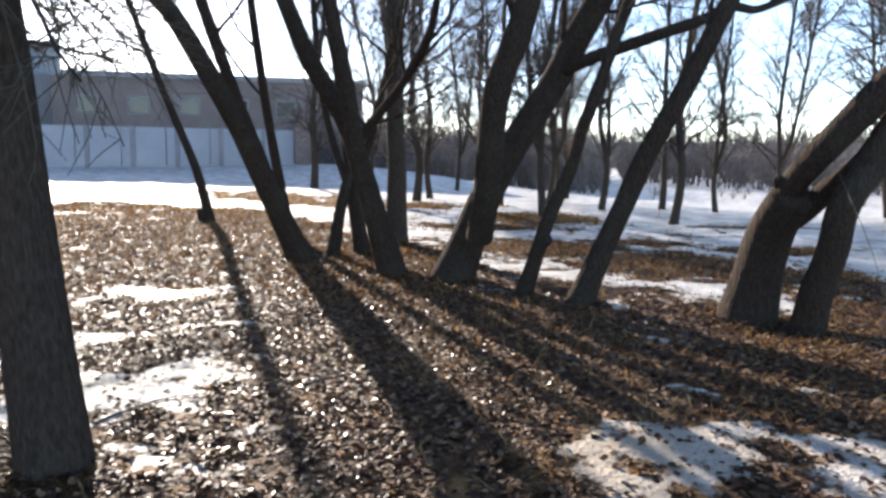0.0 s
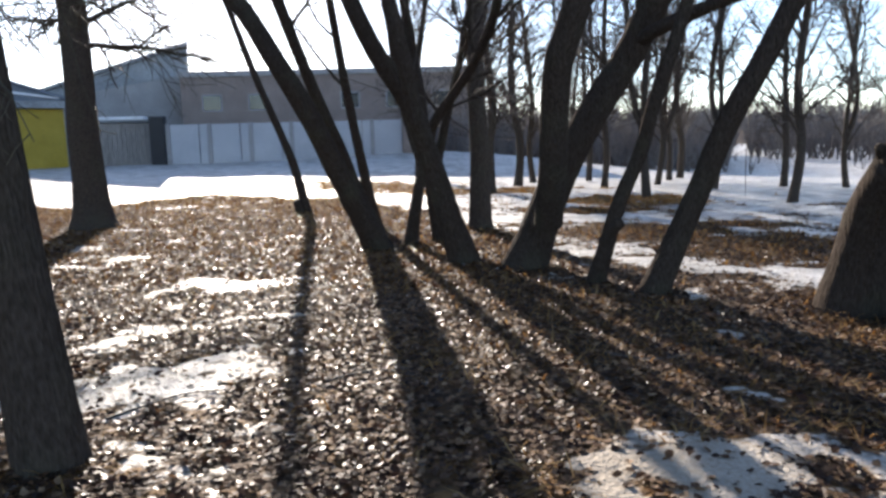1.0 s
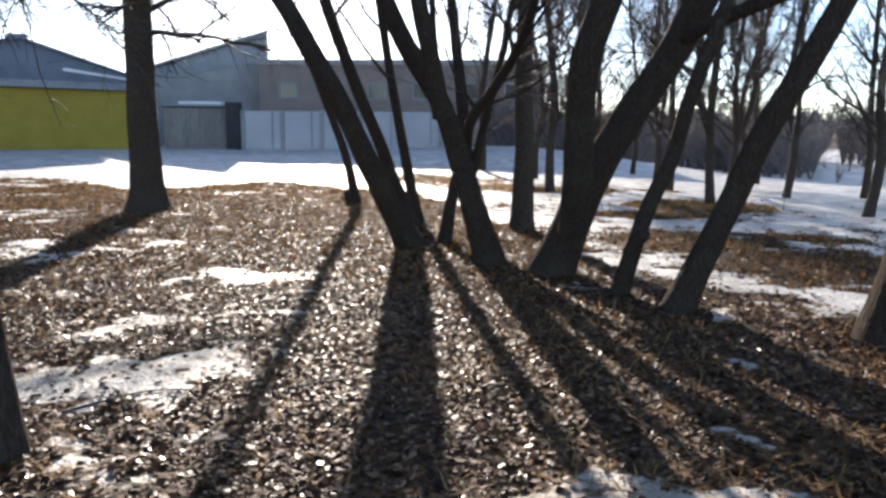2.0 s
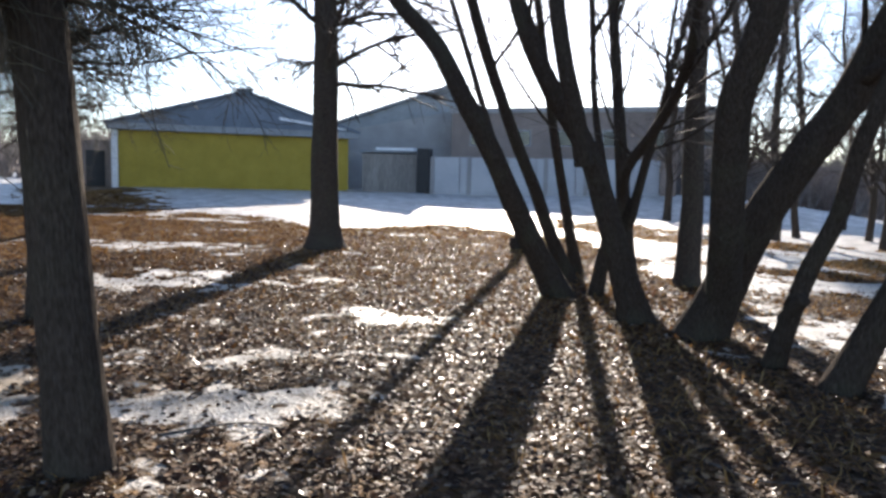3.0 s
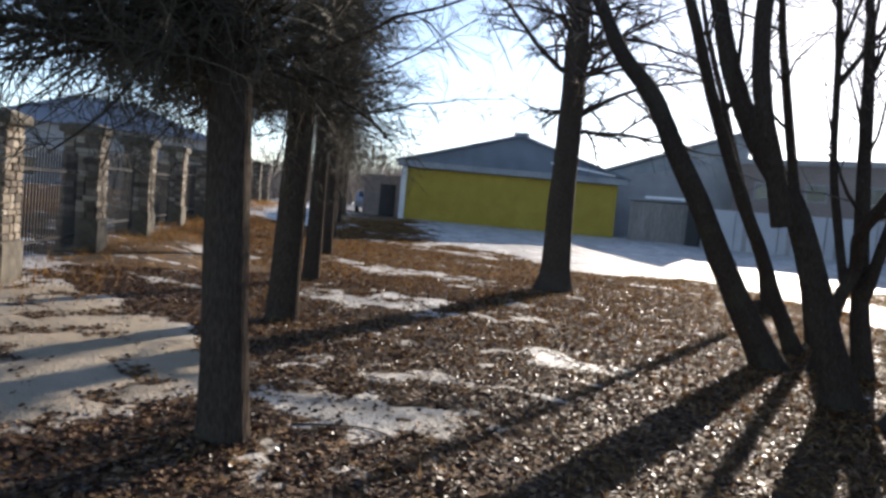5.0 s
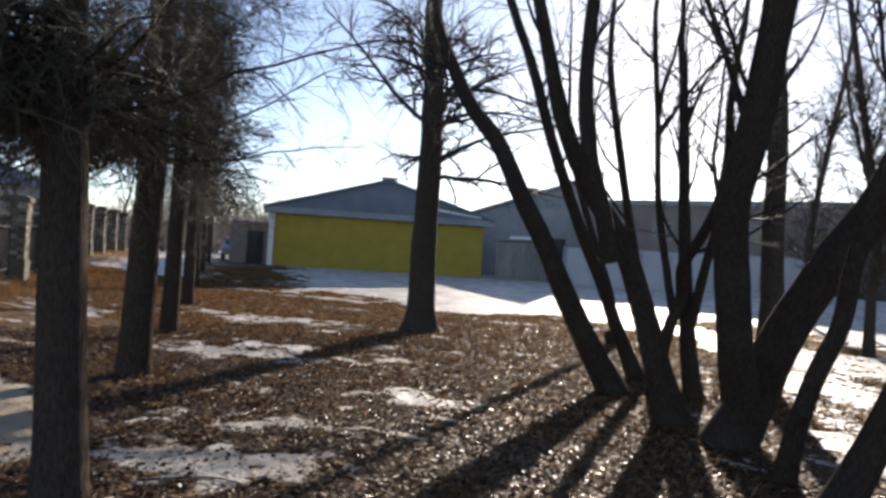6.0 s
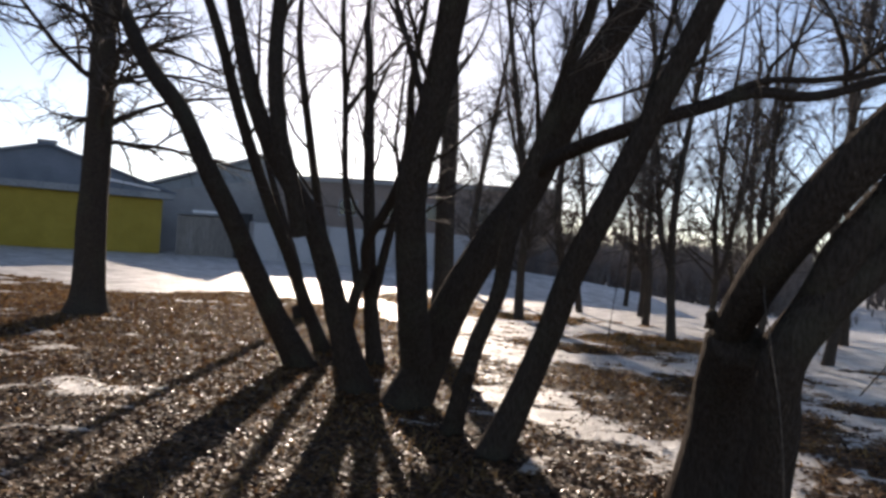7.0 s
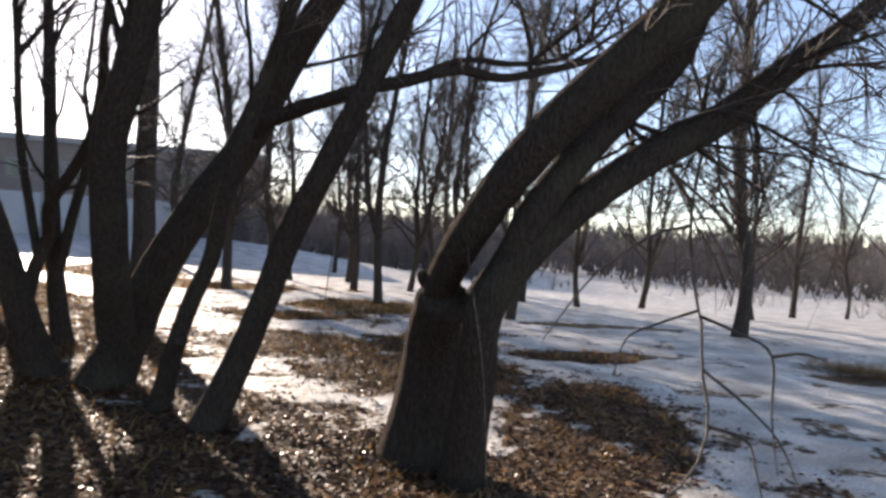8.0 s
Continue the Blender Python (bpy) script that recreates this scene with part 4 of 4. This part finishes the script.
# ---- car ----
def car():
    ob = thing("car", "silver parked car seen from its front", "car")
    ob.matrix_basis = pose(-41.5, 26.6, floor_z(-41.5, 26.6), 0, 0, 150)
    bm = bmesh.new()
    prof = [(-2.1, 0.35), (-2.15, 0.75), (-1.9, 0.95), (-1.1, 1.0), (-0.5, 1.42), (0.9, 1.46), (1.7, 1.05), (2.1, 0.95), (2.15, 0.4)]
    prism([(x, -0.86, z) for x, z in prof], (0, 1.72, 0), bm)
    bmesh.ops.bevel(bm, geom=list(bm.edges), offset=0.07, segments=2, affect="EDGES")
    part("body", bm, CARPAINT, ob)
    part("windscreen", prism([(1.0, -0.7, 1.42), (1.68, -0.78, 1.08), (1.72, -0.78, 1.1), (1.04, -0.7, 1.44)], (0, 1.4, 0)), GLASS, ob)
    part("rear_window", prism([(-0.56, -0.7, 1.4), (-1.08, -0.75, 1.03), (-1.12, -0.75, 1.06), (-0.6, -0.7, 1.43)], (0, 1.45, 0)), GLASS, ob)
    for s in (-1, 1):
        part("side_window", box_bm((1.3, 0.03, 0.32), (0.15, s * 0.865, 1.2), 0.01), GLASS, ob)
        part("headlight", box_bm((0.08, 0.34, 0.16), (2.12, s * 0.62, 0.8), 0.02), WHITE, ob, "clear headlight")
        for x in (-1.35, 1.35):
            bm = bmesh.new()
            bmesh.ops.create_cone(bm, cap_ends=True, segments=20, radius1=0.32, radius2=0.32, depth=0.2, matrix=Matrix.Translation((x, s * 0.8, 0.32)) @ Matrix.Rotation(math.pi / 2, 4, "X"))
            wh = part("wheel", bm, RUBBER, ob)
            bm = bmesh.new()
            bmesh.ops.create_cone(bm, cap_ends=True, segments=16, radius1=0.2, radius2=0.2, depth=0.03, matrix=Matrix.Translation((x, s * 0.905, 0.32)) @ Matrix.Rotation(math.pi / 2, 4, "X"))
            part("rim", bm, CARPAINT, wh)
    part("number_plate", box_bm((0.03, 0.5, 0.12), (2.16, 0, 0.55), 0.004), WHITE, ob)
    return ob


car()


# ---- fallen leaves ----
def fallen_leaves(name, label, n, xs, ys, power, size, seed, mat):
    rg = np.random.default_rng(seed)
    x, y = rg.uniform(*xs, n), ys[0] + (ys[1] - ys[0]) * rg.random(n) ** power
    c, _ = cover_at(x, y)
    c = c + 0.9 * (fractal(x, y, 6, 5) - 0.5)
    keep = (c < 0.34 + 0.3 * rg.random(n) ** 3) | ((c < 0.85) & (rg.random(n) < 0.24))
    x, y = x[keep], y[keep]
    n = len(x)
    z = height_at(x, y) + rg.uniform(0.004, 0.03, n)
    s = rg.uniform(*size, n)
    yaw, tip, roll = rg.uniform(0, 2 * np.pi, n), rg.normal(0, 0.24, n), rg.normal(0, 0.24, n)
    fold = rg.uniform(0.05, 0.6, n)
    u = np.stack([np.cos(yaw) * np.cos(tip), np.sin(yaw) * np.cos(tip), np.sin(tip)], 1)
    v = np.stack([-np.sin(yaw) * np.cos(roll), np.cos(yaw) * np.cos(roll), np.sin(roll)], 1)
    w = unit(np.cross(u, v))
    P = np.stack([x, y, z], 1)
    s = s[:, None]
    lift = (fold[:, None] * s * 0.6) * w
    a0, a1 = P - u * s, P + u * s * 1.1
    l0, l1 = P - u * s * 0.25 + v * s * 0.8 + lift, P + u * s * 0.45 + v * s * 0.6 + lift
    r0, r1 = P - u * s * 0.25 - v * s * 0.8 + lift, P + u * s * 0.45 - v * s * 0.6 + lift
    verts = np.stack([a0, a1, l0, l1, r0, r1], 1).reshape(-1, 3)
    i = np.arange(n)[:, None] * 6
    faces = np.concatenate([i + np.array([[0, 1, 3, 2]]), i + np.array([[0, 4, 5, 1]])], 0)
    tagged(new(name, quads(name, verts, faces, mat, False)), label, "leaves", kind="stuff")


fallen_leaves("fallen_leaves", "brown curled fallen leaves strewn over the ground", 255000, (-11, 6.5), (1.0, 17.0), 1.3, (0.0125, 0.031), 71, LEAF)
fallen_leaves("fallen_leaves", "brown fallen leaves on bare soil before the grove", 42000, (-4, 6), (-6.0, 1.2), 0.7, (0.016, 0.035), 76, LEAF)
fallen_leaves("far_leaves", "brown fallen leaves on the lawn towards the road", 80000, (-28, 0), (7.5, 21.0), 1.0, (0.02, 0.045), 75, LEAF_DRY)


def dry_grass(name, label, n, xs, ys, tall, seed, density):
    """Flattened or standing straw; density gives the share that grows at a place."""
    rg = np.random.default_rng(seed)
    x, y = rg.uniform(*xs, n), rg.uniform(*ys, n)
    keep = density(x, y) > rg.random(n)
    x, y = x[keep], y[keep]
    n = len(x)
    z = height_at(x, y)
    a, ln = rg.uniform(0, 2 * np.pi, n), rg.uniform(*tall, n)
    up = rg.uniform(0.15, 0.9, n) * (1 + 4 * (tall[1] - 0.16))
    d = np.stack([np.cos(a), np.sin(a), up], 1) * ln[:, None]
    s = np.stack([-np.sin(a), np.cos(a), 0 * a], 1) * ((0.003 + 0.004 * rg.random(n)) * np.clip(1 + 0.14 * (y - 6), 1, 3))[:, None]
    P = np.stack([x, y, z], 1)
    mid = P + d * 0.6
    tip = P + d * np.array([1.1, 1.1, 0.75])
    verts = np.stack([P - s, P + s, mid + s * 0.8, mid - s * 0.8, tip + s * 0.2, tip - s * 0.2], 1).reshape(-1, 3)
    i = np.arange(n)[:, None] * 6
    faces = np.concatenate([i + np.array([[0, 1, 2, 3]]), i + np.array([[3, 2, 4, 5]])], 0)
    tagged(new(name, quads(name, verts, faces, STRAW, False)), label, "grass", kind="stuff")


def lawn_share(x, y):
    c, _ = cover_at(x, y)
    bare = c + 0.9 * (fractal(x, y, 6, 5) - 0.5) < 0.4
    return bare * np.clip((fractal(x, y, 0.9, 77) + 0.05 * (y - 7.0) - 0.27) * 5, 0, 1)


def fence_share(x, y):
    off = (x + 9.2) * 0.455 + (y - 2.2) * 0.89
    return smooth(-1.2, -0.3, off) * (1 - smooth(0.9, 2.0, off + 1.2 * (fractal(x, y, 0.8, 78) - 0.5))) * smooth(0.3, 0.55, fractal(x, y, 1.5, 79))


def foot_share(x, y):
    return sum(np.exp(-((x - cx) ** 2 + (y - cy) ** 2) / 0.035) for cx, cy in ((-1.66, 3.35), (-1.75, 3.0), (-3.3, 7.8), (-2.9, 7.85), (3.5, 6.3), (3.0, 6.75), (1.2, 3.9), (2.0, 4.3)))


dry_grass("dry_grass", "flattened straw-coloured dry grass on the lawn", 190000, (-30, 7), (3.0, 27), (0.05, 0.16), 72, lawn_share)
dry_grass("fence_grass", "long matted dry grass along the fence foot", 60000, (-40, -7), (1.0, 22), (0.12, 0.3), 73, fence_share)
dry_grass("grass_wisps", "small wisps of dry grass at tree feet", 22000, (-4, 4), (2.6, 8.2), (0.04, 0.13), 74, foot_share)


# ---- hanging branch ----
def hanging_branch():
    """A broken branch that hangs from the leaning limb."""
    ob = thing("hanging_branch", "crooked thin broken branch hanging from the leaning limb", "branch", at=MAIN[0])
    base = np.array(MAIN[0])
    for i, (name, pts, r0, r1) in enumerate([("stem", MAIN, 0.017, 0.007)] + [("twig", p, 0.011, 0.004) for p in SIDES]):
        P, q = curve_through([tuple(np.array(p) - base) for p in pts], 22)
        child(name, stem_mesh(name, P, r0 + (r1 - r0) * q, TWIG, 7, 0.08, 90 + i), ob)


MAIN = [(5.07, 7.15, 3.68), (5.11, 7.06, 3.3), (5.19, 6.93, 2.89), (5.18, 6.81, 2.48), (5.09, 6.7, 2.08), (5.03, 6.55, 1.75), (5.01, 6.35, 1.36), (4.97, 6.16, 1.26), (4.91, 5.95, 0.92), (4.86, 5.71, 0.66), (4.69, 5.52, 0.41), (4.45, 5.37, 0.3)]
SIDES = [
    [(4.83, 5.77, 0.97), (4.99, 5.6, 0.83), (5.11, 5.43, 0.68), (5.14, 5.31, 0.56), (5.14, 5.19, 0.42)],
    [(4.79, 5.56, 0.68), (4.94, 5.41, 0.65), (4.94, 5.29, 0.53), (4.93, 5.18, 0.4)],
    [(4.87, 5.96, 1.28), (5.05, 5.78, 1.2), (5.17, 5.62, 1.1), (5.13, 5.5, 0.76), (5.1, 5.35, 0.48)],
    [(5.17, 5.62, 1.09), (5.3, 5.53, 1.13), (5.39, 5.43, 1.11)],
    [(4.88, 6.01, 1.31), (4.62, 6.05, 1.2), (4.44, 6.05, 1.1), (4.35, 5.99, 0.87)],
    [(4.94, 6.37, 1.86), (4.67, 6.38, 1.77), (4.29, 6.39, 1.47), (3.96, 6.33, 1.03)],
]
PALE = [(3.49, 6.52, 2.17), (3.41, 6.3, 1.69), (3.44, 6.04, 1.33), (3.49, 5.72, 0.9), (3.5, 5.3, 0.3)]
LOW = [(2.67, 8.01, 2.51), (2.45, 7.94, 1.99), (2.37, 7.84, 1.38), (2.34, 7.7, 0.95)]


def dangling_twig(pts, r, label):
    P, q = curve_through([tuple(np.array(p) - np.array(pts[0])) for p in pts], 20)
    ob = new("hanging_twig", stem_mesh("hanging_twig", P, r * (1 - 0.6 * q), TWIG, 6, 0.06, 97))
    ob.location = pts[0]
    tagged(ob, label, "twig")


hanging_branch()
dangling_twig(PALE, 0.005, "pale thin twig hanging before the massive trunk")
dangling_twig(LOW, 0.008, "thin dark twig hanging from the side limb")


# ---- fallen sticks ----
def stick(pts, r, label):
    pts = [(x, y, floor_z(x, y) + 0.025) for x, y in pts]
    P, q = curve_through([tuple(np.array(p) - np.array(pts[0])) for p in pts], 16)
    ob = new("fallen_stick", stem_mesh("fallen_stick", P, r * (1 - 0.5 * q), TWIG, 7, 0.1, 95))
    ob.location = pts[0]
    tagged(ob, label, "stick")


stick([(-1.95, 3.75), (-1.85, 4.0), (-1.72, 4.2), (-1.5, 4.3)], 0.008, "thin fallen stick lying on leaves beside the larch")
stick([(-0.9, 4.5), (-0.7, 4.75), (-0.4, 4.85)], 0.008, "short fallen twig lying on brown leaves")
stick([(0.9, 5.3), (1.2, 5.2), (1.5, 5.35)], 0.009, "short crooked twig lying in leaf litter")


# ---- dry tuft on the snow ----
def tuft():
    rg = np.random.default_rng(81)
    n = 1400
    a, r = rg.uniform(0, 2 * np.pi, n), rg.random(n) ** 0.7
    x, y = 10.0 + 0.75 * r * np.cos(a), 12.1 + 0.5 * r * np.sin(a)
    at = np.stack([x, y, height_at(x, y) - 0.02], 1)
    way = np.stack([np.cos(a) * r, np.sin(a) * r, rg.uniform(0.15, 0.9, n)], 1) + rg.normal(0, 0.35, (n, 3))
    P, R = wander(rg, at, way, rg.uniform(0.1, 0.3, n), np.full(n, 0.004), 4, 0.2, -0.1, 0.4)
    v, f = tubes(P, R, 3)
    tagged(new("grass_tuft", quads("grass_tuft", v, f, STRAW)), "low matted tuft of dry grass on snow", "grass", kind="stuff")


tuft()
